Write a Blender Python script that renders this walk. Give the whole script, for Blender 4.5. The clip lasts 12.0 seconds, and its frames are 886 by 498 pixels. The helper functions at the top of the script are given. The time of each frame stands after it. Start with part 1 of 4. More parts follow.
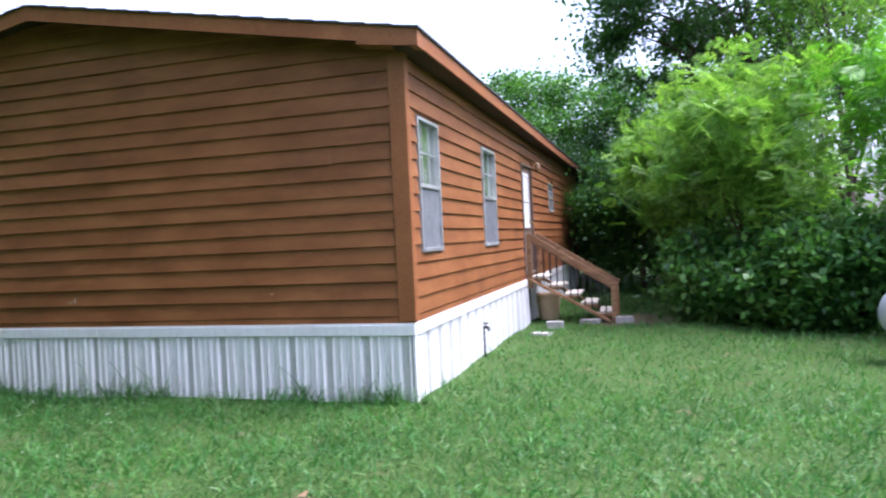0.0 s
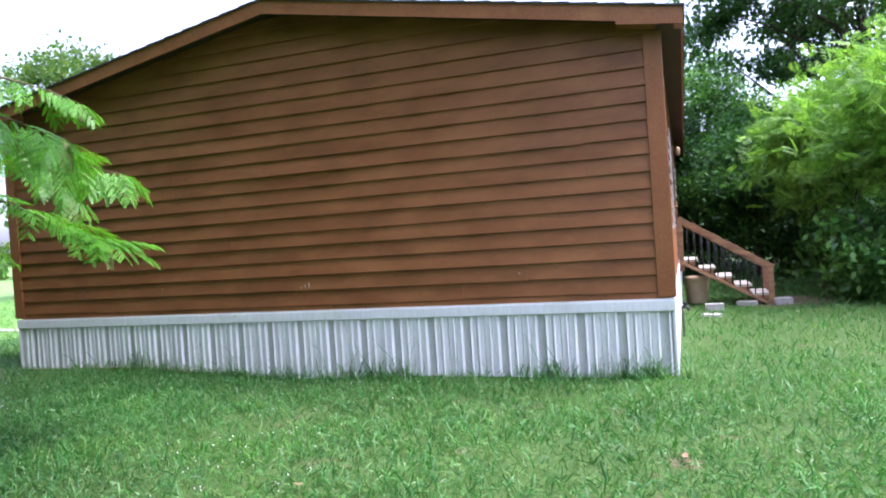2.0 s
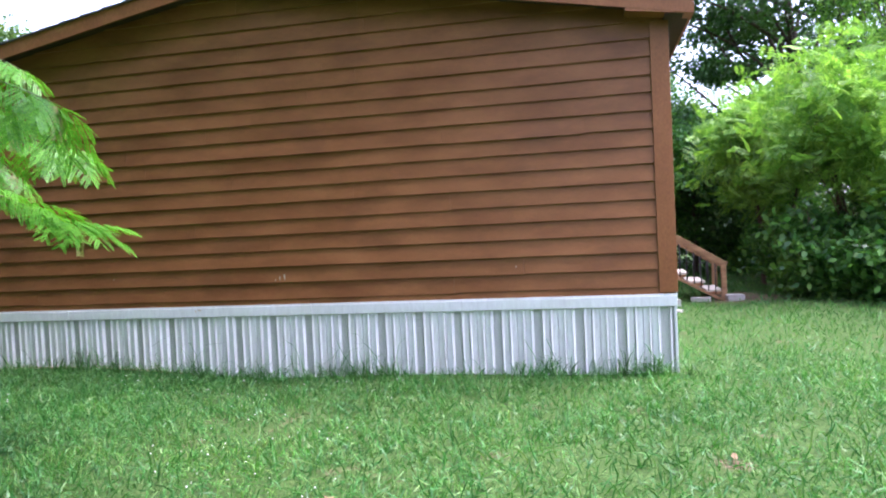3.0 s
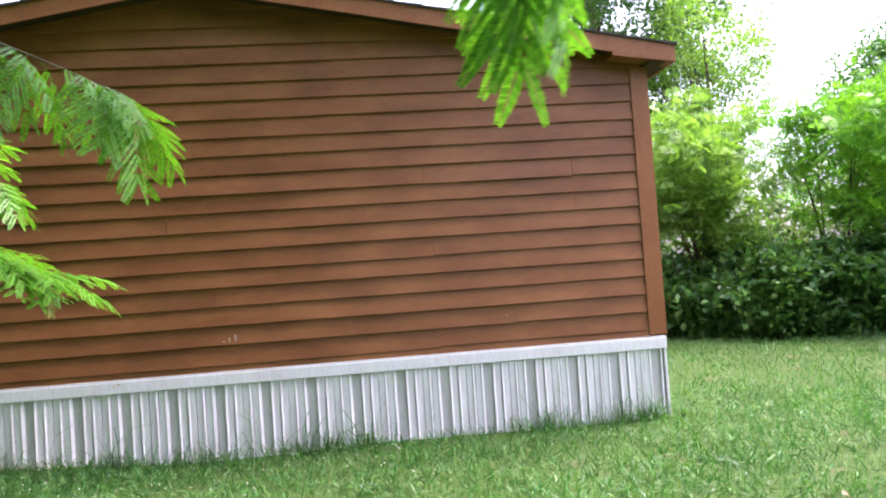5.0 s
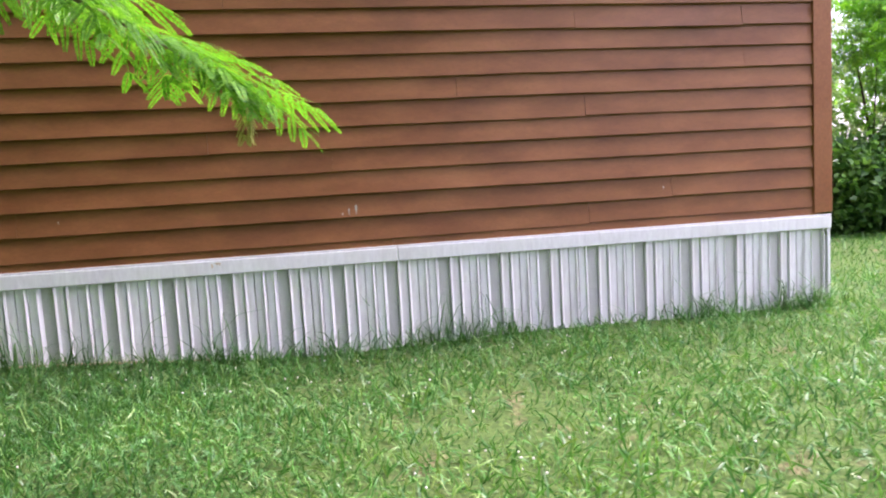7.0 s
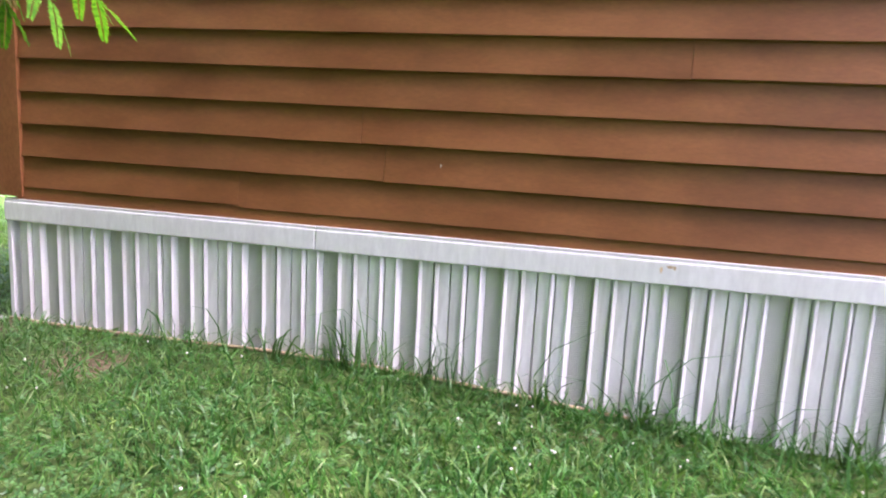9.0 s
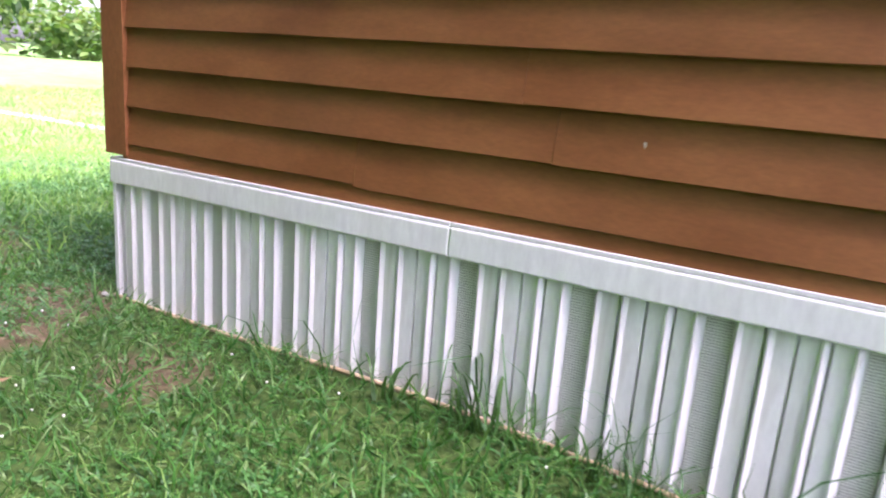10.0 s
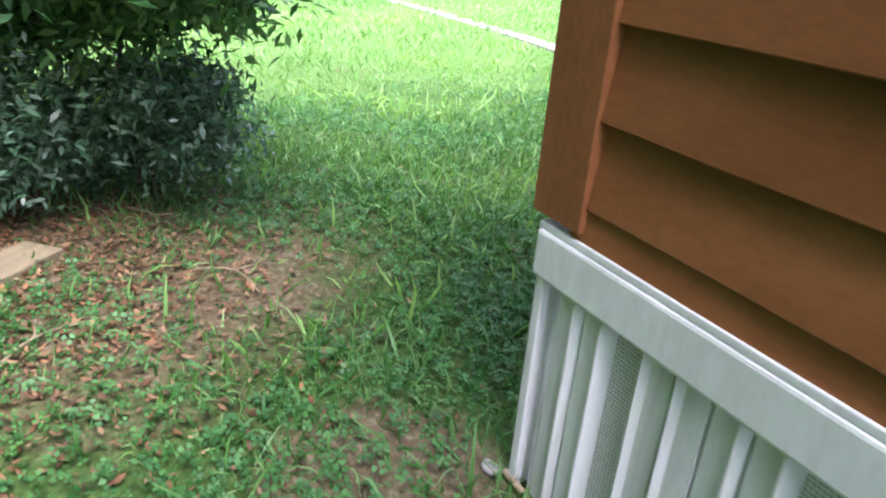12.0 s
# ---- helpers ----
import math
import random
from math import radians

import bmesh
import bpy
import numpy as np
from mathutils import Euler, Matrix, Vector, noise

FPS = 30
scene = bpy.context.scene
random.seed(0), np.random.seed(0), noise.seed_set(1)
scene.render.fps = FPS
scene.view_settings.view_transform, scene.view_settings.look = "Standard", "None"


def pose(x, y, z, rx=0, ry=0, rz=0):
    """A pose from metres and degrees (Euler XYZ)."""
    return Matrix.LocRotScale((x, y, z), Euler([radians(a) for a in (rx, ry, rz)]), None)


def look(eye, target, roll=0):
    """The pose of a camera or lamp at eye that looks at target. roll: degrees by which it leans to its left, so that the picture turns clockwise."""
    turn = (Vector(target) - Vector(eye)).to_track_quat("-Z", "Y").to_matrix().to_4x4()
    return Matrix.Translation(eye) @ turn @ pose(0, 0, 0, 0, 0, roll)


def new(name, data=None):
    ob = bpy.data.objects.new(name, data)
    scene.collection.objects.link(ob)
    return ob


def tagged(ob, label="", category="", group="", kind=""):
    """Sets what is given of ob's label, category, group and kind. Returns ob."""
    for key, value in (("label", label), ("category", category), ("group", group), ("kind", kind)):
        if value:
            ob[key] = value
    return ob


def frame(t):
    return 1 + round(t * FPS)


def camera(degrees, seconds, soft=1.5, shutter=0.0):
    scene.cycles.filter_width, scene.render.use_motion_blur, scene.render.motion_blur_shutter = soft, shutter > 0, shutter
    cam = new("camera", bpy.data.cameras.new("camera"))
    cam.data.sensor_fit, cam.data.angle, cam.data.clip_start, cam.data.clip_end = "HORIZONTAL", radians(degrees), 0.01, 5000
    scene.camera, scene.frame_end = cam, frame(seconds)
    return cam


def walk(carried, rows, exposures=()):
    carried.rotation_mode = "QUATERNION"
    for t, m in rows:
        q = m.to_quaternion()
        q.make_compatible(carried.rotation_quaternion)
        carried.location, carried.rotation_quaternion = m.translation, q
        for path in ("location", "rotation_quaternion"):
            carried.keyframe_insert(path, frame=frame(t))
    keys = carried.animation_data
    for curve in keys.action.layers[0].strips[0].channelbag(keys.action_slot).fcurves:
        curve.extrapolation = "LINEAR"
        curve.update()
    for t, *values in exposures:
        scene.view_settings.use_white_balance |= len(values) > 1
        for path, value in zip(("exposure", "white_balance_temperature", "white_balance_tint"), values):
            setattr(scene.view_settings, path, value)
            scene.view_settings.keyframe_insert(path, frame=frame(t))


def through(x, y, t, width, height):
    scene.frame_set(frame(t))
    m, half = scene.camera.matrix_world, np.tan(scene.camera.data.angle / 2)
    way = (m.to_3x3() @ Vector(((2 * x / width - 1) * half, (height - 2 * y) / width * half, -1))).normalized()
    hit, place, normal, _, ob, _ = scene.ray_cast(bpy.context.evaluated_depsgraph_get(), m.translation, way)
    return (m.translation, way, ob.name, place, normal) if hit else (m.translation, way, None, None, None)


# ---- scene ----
cam = camera(64.0, 12.0, soft=2.0, shutter=0.18)
PATH = [
    (0, (2.292, -6.564, 1.468), (1.723, -4.647, 1.442), -2.7),
    (0.5, (1.758, -6.903, 1.454), (1.013, -5.048, 1.425), -4.4),
    (1, (1.25, -7.167, 1.472), (0.596, -5.277, 1.452), -4.2),
    (1.5, (0.667, -7.276, 1.431), (-0.046, -5.408, 1.413), -4.2),
    (2, (0.156, -7.388, 1.422), (-0.49, -5.496, 1.389), -3.8),
    (2.5, (-0.242, -7.332, 1.439), (-0.819, -5.417, 1.409), -2.9),
    (3, (-0.753, -7.218, 1.418), (-1.165, -5.262, 1.358), -2.8),
    (5, (-2.789, -6.698, 1.446), (-2.579, -4.71, 1.507), -4.0),
    (5.5, (-3.291, -6.471, 1.426), (-3.032, -4.489, 1.482), -4.7),
    (6, (-3.729, -6.244, 1.387), (-3.429, -4.267, 1.343), -3.9),
    (6.5, (-4.018, -5.863, 1.25), (-3.683, -3.903, 1.035), -3.8),
    (7, (-4.363, -5.467, 1.142), (-4.013, -3.507, 0.951), -3.3),
    (7.5, (-4.645, -4.955, 1.124), (-4.601, -2.964, 0.94), -0.3),
    (9.5, (-5.442, -2.639, 1.182), (-6.12, -0.802, 0.772), 3.6),
    (10, (-5.592, -2.089, 1.151), (-6.571, -0.411, 0.677), 4.4),
    (10.5, (-6.123, -1.687, 1.164), (-7.286, -0.165, 0.587), 3.0),
    (11, (-6.556, -1.306, 1.161), (-7.947, -0.1, 0.379), 2.5),
    (11.5, (-6.963, -1.022, 1.169), (-8.582, -0.122, 0.413), 1.9),
    (12, (-7.549, -0.914, 1.215), (-9.111, 0.019, 0.385), 4.6),
]
walk(cam, [(t, look(eye, target, roll)) for t, eye, target, roll in PATH], exposures=[(0, 1.68, 5330, 27), (2.5, 2.12, 5340, 29), (5, 2.33, 5930, 36), (7.5, 2.41, 6000, 43), (9.5, 2.72, 5950, 45), (10.5, 2.52, 5780, 35), (12, 2.22, 5560, 24)])

# ---- world and sun ----
SUN_EL, SUN_AZ = 64.0, 80.0          # elevation, azimuth from +y towards +x
world = bpy.data.worlds.new("sky")
scene.world = world
world.use_nodes = True
wn, wl = world.node_tree.nodes, world.node_tree.links
wn.clear()
sky = wn.new("ShaderNodeTexSky")
sky.sky_type = "NISHITA"
sky.sun_disc = False
sky.sun_elevation, sky.sun_rotation = radians(SUN_EL), radians(SUN_AZ)
sky.air_density, sky.dust_density, sky.ozone_density = 1.0, 4.0, 1.0
soft_sky = wn.new("ShaderNodeHueSaturation")      # thin high cloud takes the blue out
soft_sky.inputs["Saturation"].default_value = 0.45
soft_sky.inputs["Value"].default_value = 1.0
sky_bg = wn.new("ShaderNodeBackground")
sky_bg.inputs["Strength"].default_value = 0.15
wout = wn.new("ShaderNodeOutputWorld")
wl.new(sky.outputs[0], soft_sky.inputs["Color"])
wl.new(soft_sky.outputs[0], sky_bg.inputs["Color"])
wl.new(sky_bg.outputs[0], wout.inputs["Surface"])
sun_data = bpy.data.lights.new("sun", "SUN")
sun_data.energy, sun_data.angle, sun_data.color = 2.2, radians(35), (1.0, 0.91, 0.75)
sun = new("sun", sun_data)
_d = Vector((math.sin(radians(SUN_AZ)) * math.cos(radians(SUN_EL)), math.cos(radians(SUN_AZ)) * math.cos(radians(SUN_EL)), math.sin(radians(SUN_EL))))
sun.matrix_world = look(_d * 60, (0, 0, 0))


# ---- materials ----
def shader(name):
    m = bpy.data.materials.new(name)
    m.use_nodes = True
    nt = m.node_tree
    return m, nt, nt.nodes["Principled BSDF"], nt.nodes["Material Output"]


def coords(nt, scale=(1, 1, 1), space="Object"):
    tc, mp = nt.nodes.new("ShaderNodeTexCoord"), nt.nodes.new("ShaderNodeMapping")
    mp.inputs["Scale"].default_value = scale
    nt.links.new(tc.outputs[space], mp.inputs[0])
    return mp.outputs[0]


def noise_tex(nt, vec, scale, detail=4.0, rough=0.6):
    n = nt.nodes.new("ShaderNodeTexNoise")
    n.inputs["Scale"].default_value, n.inputs["Detail"].default_value, n.inputs["Roughness"].default_value = scale, detail, rough
    nt.links.new(vec, n.inputs["Vector"])
    return n.outputs["Fac"]


def ramp(nt, fac, stops):
    r = nt.nodes.new("ShaderNodeValToRGB")
    el = r.color_ramp.elements
    el[0].position, el[0].color = stops[0][0], (*stops[0][1], 1)
    el[1].position, el[1].color = stops[-1][0], (*stops[-1][1], 1)
    for p, c in stops[1:-1]:
        e = el.new(p)
        e.color = (*c, 1)
    nt.links.new(fac, r.inputs[0])
    return r.outputs[0]


def mix(nt, a, b, fac, how="MIX"):
    m = nt.nodes.new("ShaderNodeMix")
    m.data_type, m.blend_type = "RGBA", how
    for sock, v in ((m.inputs["Factor"], fac), (m.inputs["A"], a), (m.inputs["B"], b)):
        if isinstance(v, (int, float)):
            sock.default_value = v
        elif isinstance(v, tuple):
            sock.default_value = (*v, 1)
        else:
            nt.links.new(v, sock)
    return m.outputs["Result"]


def bump(nt, bsdf, height, strength, dist=0.01):
    b = nt.nodes.new("ShaderNodeBump")
    b.inputs["Strength"].default_value, b.inputs["Distance"].default_value = strength, dist
    nt.links.new(height, b.inputs["Height"])
    nt.links.new(b.outputs[0], bsdf.inputs["Normal"])


def rnd(nt, island=False):
    if island:
        return nt.nodes.new("ShaderNodeNewGeometry").outputs["Random Per Island"]
    return nt.nodes.new("ShaderNodeObjectInfo").outputs["Random"]


def two_scale(name, dark, light, rough, big, fine, stretch=(1, 1, 1), bump_s=0.2, bump_d=0.004, metal=0.0, spread=0.12, spec=0.5, grain_low=0.78, blotch=0.0):
    """Paint, wood, metal or stone: broad blotches, fine grain, a little tone by piece, relief."""
    m, nt, b, out = shader(name)
    v = coords(nt, stretch)
    broad = ramp(nt, noise_tex(nt, v, big), [(0.3, dark), (0.7, light)])
    grain = noise_tex(nt, v, fine, 6)
    g = ramp(nt, grain, [(0.3, (grain_low,) * 3), (0.7, (1.1, 1.1, 1.1))])
    c = mix(nt, broad, g, 1.0, "MULTIPLY")
    if blotch:
        worn = ramp(nt, noise_tex(nt, coords(nt, (1.0, 1.0, 1.6)), 1.15, 3, 0.5), [(0.56, (1, 1, 1)), (0.66, (1 - blotch, 1 - blotch, 1 - 0.8 * blotch))])
        c = mix(nt, c, worn, 1.0, "MULTIPLY")
    tone = ramp(nt, rnd(nt), [(0.0, (1 - spread,) * 3), (1.0, (1 + spread,) * 3)])
    nt.links.new(mix(nt, c, tone, 1.0, "MULTIPLY"), b.inputs["Base Color"])
    b.inputs["Roughness"].default_value, b.inputs["Metallic"].default_value = rough, metal
    b.inputs["Specular IOR Level"].default_value = spec
    bump(nt, b, grain, bump_s, bump_d)
    return m


def leafy(name, tones, rough=0.45, through=0.35, big=0.6, glow=(1.25, 1.3, 0.6), spec=0.4):
    """Leaves or grass: a tone for each leaf, broad patches, and light that comes through."""
    m, nt, b, out = shader(name)
    per = ramp(nt, rnd(nt, True), [(i / (len(tones) - 1), t) for i, t in enumerate(tones)])
    geo = nt.nodes.new("ShaderNodeNewGeometry")
    patch = ramp(nt, noise_tex(nt, geo.outputs["Position"], big, 5), [(0.32, (0.66, 0.72, 0.7)), (0.55, (1.0, 1.0, 1.0)), (0.72, (1.3, 1.18, 0.9))])
    c = mix(nt, per, patch, 1.0, "MULTIPLY")
    nt.links.new(c, b.inputs["Base Color"])
    b.inputs["Roughness"].default_value = rough
    b.inputs["Specular IOR Level"].default_value = spec
    tr = nt.nodes.new("ShaderNodeBsdfTranslucent")
    nt.links.new(mix(nt, c, glow, 1.0, "MULTIPLY"), tr.inputs["Color"])
    ms = nt.nodes.new("ShaderNodeMixShader")
    ms.inputs[0].default_value = through
    nt.links.new(b.outputs[0], ms.inputs[1])
    nt.links.new(tr.outputs[0], ms.inputs[2])
    nt.links.new(ms.outputs[0], out.inputs["Surface"])
    return m


def glass_mat(name):
    m, nt, b, out = shader(name)
    b.inputs["Base Color"].default_value = (0.9, 0.95, 0.93, 1)
    b.inputs["Transmission Weight"].default_value = 1.0
    b.inputs["Roughness"].default_value = 0.02
    b.inputs["IOR"].default_value = 1.45
    n = noise_tex(nt, coords(nt), 3.0, 1)
    bump(nt, b, n, 0.03, 0.01)
    return m


def ground_mat():
    m, nt, b, out = shader("soil_and_thatch")
    geo = nt.nodes.new("ShaderNodeNewGeometry")
    pos = geo.outputs["Position"]
    fine = noise_tex(nt, pos, 38, 6)
    mid = noise_tex(nt, pos, 2.2, 5)
    # dark turf tones hold the shade in the gaps between blades
    turf = ramp(nt, fine, [(0.3, (0.018, 0.036, 0.01)), (0.55, (0.055, 0.1, 0.024)), (0.75, (0.12, 0.15, 0.05))])
    soil = ramp(nt, fine, [(0.3, (0.06, 0.044, 0.024)), (0.55, (0.135, 0.105, 0.062)), (0.75, (0.27, 0.23, 0.15))])
    bare = ramp(nt, mid, [(0.62, (0, 0, 0)), (0.76, (1, 1, 1))])
    for (cx, cy), r in (((-8.75, -0.3), 0.34), ((-8.5, -0.62), 0.26), ((-7.75, -0.5), 0.26), ((-10.3, -0.95), 1.2), ((0.07, -2.5), 0.14), ((1.9, 6.7), 0.8)):
        d = nt.nodes.new("ShaderNodeVectorMath")         # trodden spots, with ragged edges
        d.operation = "DISTANCE"
        nt.links.new(pos, d.inputs[0])
        d.inputs[1].default_value = (cx, cy, -0.1)
        q = nt.nodes.new("ShaderNodeMath")
        q.operation = "MULTIPLY_ADD"
        nt.links.new(noise_tex(nt, pos, 5.0, 4), q.inputs[0])
        q.inputs[1].default_value = -0.9 * r
        nt.links.new(d.outputs["Value"], q.inputs[2])
        spot = ramp(nt, q.outputs[0], [(max(0.0, 0.25 * r), (1, 1, 1)), (0.62 * r, (0, 0, 0))])
        bare = mix(nt, bare, spot, 1.0, "LIGHTEN")
    where = nt.nodes.new("ShaderNodeSeparateXYZ")         # meadow west of the lawn is paler: full sun is put into its colour
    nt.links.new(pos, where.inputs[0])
    sunlit_west = nt.nodes.new("ShaderNodeMath")
    sunlit_west.operation = "MULTIPLY"
    nt.links.new(where.outputs["X"], sunlit_west.inputs[0])
    sunlit_west.inputs[1].default_value = -0.02
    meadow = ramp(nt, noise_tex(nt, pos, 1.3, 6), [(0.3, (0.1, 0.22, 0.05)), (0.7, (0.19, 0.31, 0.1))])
    turf = mix(nt, turf, meadow, ramp(nt, sunlit_west.outputs[0], [(0.22, (0, 0, 0)), (0.34, (1, 1, 1))]))
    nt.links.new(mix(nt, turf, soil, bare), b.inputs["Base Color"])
    b.inputs["Roughness"].default_value = 0.95
    b.inputs["Specular IOR Level"].default_value = 0.1
    bump(nt, b, fine, 0.6, 0.02)
    return m


def vent_mat():
    """White vinyl with rows of small punched holes."""
    m, nt, b, out = shader("vented_vinyl")
    v = coords(nt, (1, 1, 1))
    vo = nt.nodes.new("ShaderNodeTexVoronoi")
    vo.inputs["Scale"].default_value, vo.inputs["Randomness"].default_value = 110, 0.15
    nt.links.new(v, vo.inputs["Vector"])
    nt.links.new(ramp(nt, vo.outputs["Distance"], [(0.24, (0.26, 0.25, 0.24)), (0.42, (0.66, 0.65, 0.63))]), b.inputs["Base Color"])
    b.inputs["Roughness"].default_value = 0.5
    return m


def vinyl_mat(name, stain):
    m, nt, b, out = shader(name)
    v = coords(nt, (1, 1, 0.3))
    broad = noise_tex(nt, v, 2.5, 5)
    fine = noise_tex(nt, v, 40, 6)
    base = ramp(nt, fine, [(0.3, (0.7, 0.695, 0.695)), (0.7, (0.83, 0.825, 0.825))])
    spots = ramp(nt, broad, [(0.5, (0, 0, 0)), (0.78, (stain, stain, stain))])
    c = mix(nt, base, (0.42, 0.36, 0.26), spots)
    runs = ramp(nt, noise_tex(nt, coords(nt, (9, 9, 0.5)), 3.0, 4), [(0.55, (0, 0, 0)), (0.8, (stain * 0.8,) * 3)])
    c = mix(nt, c, (0.4, 0.35, 0.29), runs)
    tone = ramp(nt, rnd(nt), [(0.0, (0.94,) * 3), (1.0, (1.03,) * 3)])
    nt.links.new(mix(nt, c, tone, 1.0, "MULTIPLY"), b.inputs["Base Color"])
    b.inputs["Roughness"].default_value = 0.5
    bump(nt, b, fine, 0.08, 0.002)
    return m


M_SIDING = two_scale("brown_stained_siding", (0.165, 0.057, 0.016), (0.275, 0.11, 0.037), 0.52, 1.3, 34, (1, 1, 3.0), 0.2, 0.003, spread=0.06, spec=0.35, grain_low=0.9, blotch=0.14)
M_TRIM = two_scale("brown_trim_paint", (0.24, 0.085, 0.03), (0.32, 0.125, 0.045), 0.5, 1.6, 30, (2, 2, 1), 0.25, 0.003, spread=0.04, spec=0.35)
# soffit brown is near black: shade under the overhang is put into it
M_SOFFIT = two_scale("shade_brown_soffit", (0.035, 0.016, 0.012), (0.055, 0.024, 0.017), 0.8, 1.5, 25, bump_s=0.2)
M_VINYL = vinyl_mat("white_vinyl", 0.7)
M_BAND = vinyl_mat("white_vinyl_band", 0.22)
M_VENT = vent_mat()
M_SHINGLE = two_scale("asphalt_shingle", (0.035, 0.032, 0.03), (0.075, 0.07, 0.066), 0.9, 2.0, 120, bump_s=0.7)
M_ALU = two_scale("mill_aluminium", (0.5, 0.5, 0.5), (0.62, 0.62, 0.62), 0.4, 3, 40, metal=0.6, bump_s=0.05)
M_GLASS = glass_mat("window_glass")
M_SCREEN = two_scale("insect_screen", (0.12, 0.125, 0.135), (0.19, 0.195, 0.205), 0.6, 6, 300, bump_s=0.4)
M_CURTAIN = two_scale("pale_curtain", (0.16, 0.21, 0.16), (0.34, 0.38, 0.31), 0.9, 5, 60, (3, 3, 1), 0.3)
M_DOOR = two_scale("grey_brown_door", (0.13, 0.085, 0.065), (0.18, 0.12, 0.09), 0.55, 2, 30, bump_s=0.15)
M_WHITE = two_scale("white_paint", (0.72, 0.72, 0.7), (0.82, 0.82, 0.8), 0.45, 4, 50, bump_s=0.1)
M_DECK = two_scale("treated_pine", (0.2, 0.1, 0.045), (0.36, 0.2, 0.095), 0.75, 3, 45, (1, 6, 6), 0.4, 0.004)
M_TREAD = two_scale("weathered_tread", (0.42, 0.37, 0.3), (0.6, 0.55, 0.47), 0.85, 4, 45, (6, 1, 6), 0.4, 0.004)
M_BLACK = two_scale("black_iron", (0.012, 0.012, 0.013), (0.03, 0.03, 0.032), 0.45, 6, 60, metal=0.3, bump_s=0.15)
M_BLOCK = two_scale("concrete", (0.28, 0.27, 0.25), (0.45, 0.43, 0.4), 0.95, 5, 60, bump_s=0.6)
M_PATH = two_scale("pale_concrete_path", (0.26, 0.25, 0.22), (0.38, 0.36, 0.32), 0.95, 1.5, 40, bump_s=0.5)
M_TANK = two_scale("pale_grey_tank_paint", (0.36, 0.4, 0.45), (0.46, 0.5, 0.55), 0.45, 2, 40, bump_s=0.08)
M_TAN = two_scale("tan_plastic", (0.5, 0.36, 0.22), (0.66, 0.5, 0.33), 0.6, 3, 40, bump_s=0.1)
M_BRASS = two_scale("aged_brass", (0.2, 0.12, 0.05), (0.32, 0.2, 0.09), 0.4, 8, 60, metal=0.8, bump_s=0.1)
M_FROST = two_scale("frosted_lamp_glass", (0.22, 0.13, 0.07), (0.36, 0.24, 0.14), 0.3, 8, 60, bump_s=0.05)
M_BARK = two_scale("bark", (0.045, 0.032, 0.022), (0.12, 0.09, 0.065), 0.95, 4, 30, (3, 3, 0.6), 0.9, 0.02)
M_TWIG = two_scale("green_brown_twig", (0.10, 0.085, 0.04), (0.19, 0.15, 0.08), 0.8, 6, 60, bump_s=0.3)
M_DEAD = leafy("dead_leaf", [(0.12, 0.055, 0.025), (0.22, 0.11, 0.05), (0.32, 0.2, 0.11), (0.1, 0.05, 0.03), (0.17, 0.08, 0.04)], 0.8, 0.15, 3.0, (1, 0.9, 0.7))
M_BOARD = two_scale("old_board", (0.19, 0.15, 0.09), (0.31, 0.25, 0.15), 0.9, 4, 50, (1, 6, 6), 0.5)
M_GROUND = ground_mat()
M_GRASS = leafy("lawn_grass", [(0.022, 0.105, 0.02), (0.04, 0.165, 0.028), (0.08, 0.25, 0.042), (0.034, 0.14, 0.03), (0.13, 0.27, 0.06), (0.15, 0.24, 0.07)], 0.42, 0.33, 0.9, (1.1, 1.25, 0.55), 0.4)
# lighter copy of the lawn grass: the open field's sunlight is in the colour
M_MEADOW = leafy("sun_paled_meadow_grass", [(0.12, 0.28, 0.065), (0.2, 0.4, 0.1), (0.26, 0.46, 0.14), (0.32, 0.45, 0.19)], 0.4, 0.4, 0.5)
# lawn grass made paler: light missing in the home's shade goes into its colour
M_THIN = leafy("lifted_pale_grass", [(0.04, 0.135, 0.028), (0.075, 0.205, 0.045), (0.125, 0.275, 0.075), (0.19, 0.29, 0.115)], 0.45, 0.36, 1.2)
M_CLOVER = leafy("clover", [(0.03, 0.115, 0.026), (0.055, 0.175, 0.04), (0.09, 0.23, 0.06)], 0.5, 0.3, 1.5)
M_BLOOM = two_scale("clover_bloom", (0.7, 0.68, 0.62), (0.82, 0.8, 0.76), 0.8, 20, 90, bump_s=0.5)
M_MIMOSA = leafy("mimosa_leaf", [(0.075, 0.23, 0.02), (0.12, 0.33, 0.025), (0.19, 0.44, 0.034)], 0.42, 0.45, 2.5, (1.3, 1.4, 0.35))
M_MIMOSA_TIP = leafy("mimosa_shoot", [(0.28, 0.3, 0.09), (0.36, 0.31, 0.14), (0.3, 0.36, 0.09)], 0.5, 0.45, 2.0)
M_OAK = leafy("oak_leaf", [(0.03, 0.085, 0.022), (0.05, 0.125, 0.03), (0.075, 0.17, 0.045)], 0.4, 0.4, 0.7)
M_BUSH = leafy("broad_leaf", [(0.03, 0.1, 0.024), (0.06, 0.18, 0.036), (0.1, 0.24, 0.048), (0.15, 0.31, 0.065)], 0.32, 0.4, 1.0)
M_HOLLY = leafy("glossy_dark_leaf", [(0.035, 0.1, 0.032), (0.07, 0.17, 0.05), (0.14, 0.27, 0.08)], 0.22, 0.28, 2.0, spec=0.6)
M_GREY = leafy("grey_green_leaf", [(0.045, 0.11, 0.05), (0.1, 0.19, 0.11), (0.22, 0.31, 0.24)], 0.25, 0.25, 2.0, (1.1, 1.2, 0.8))
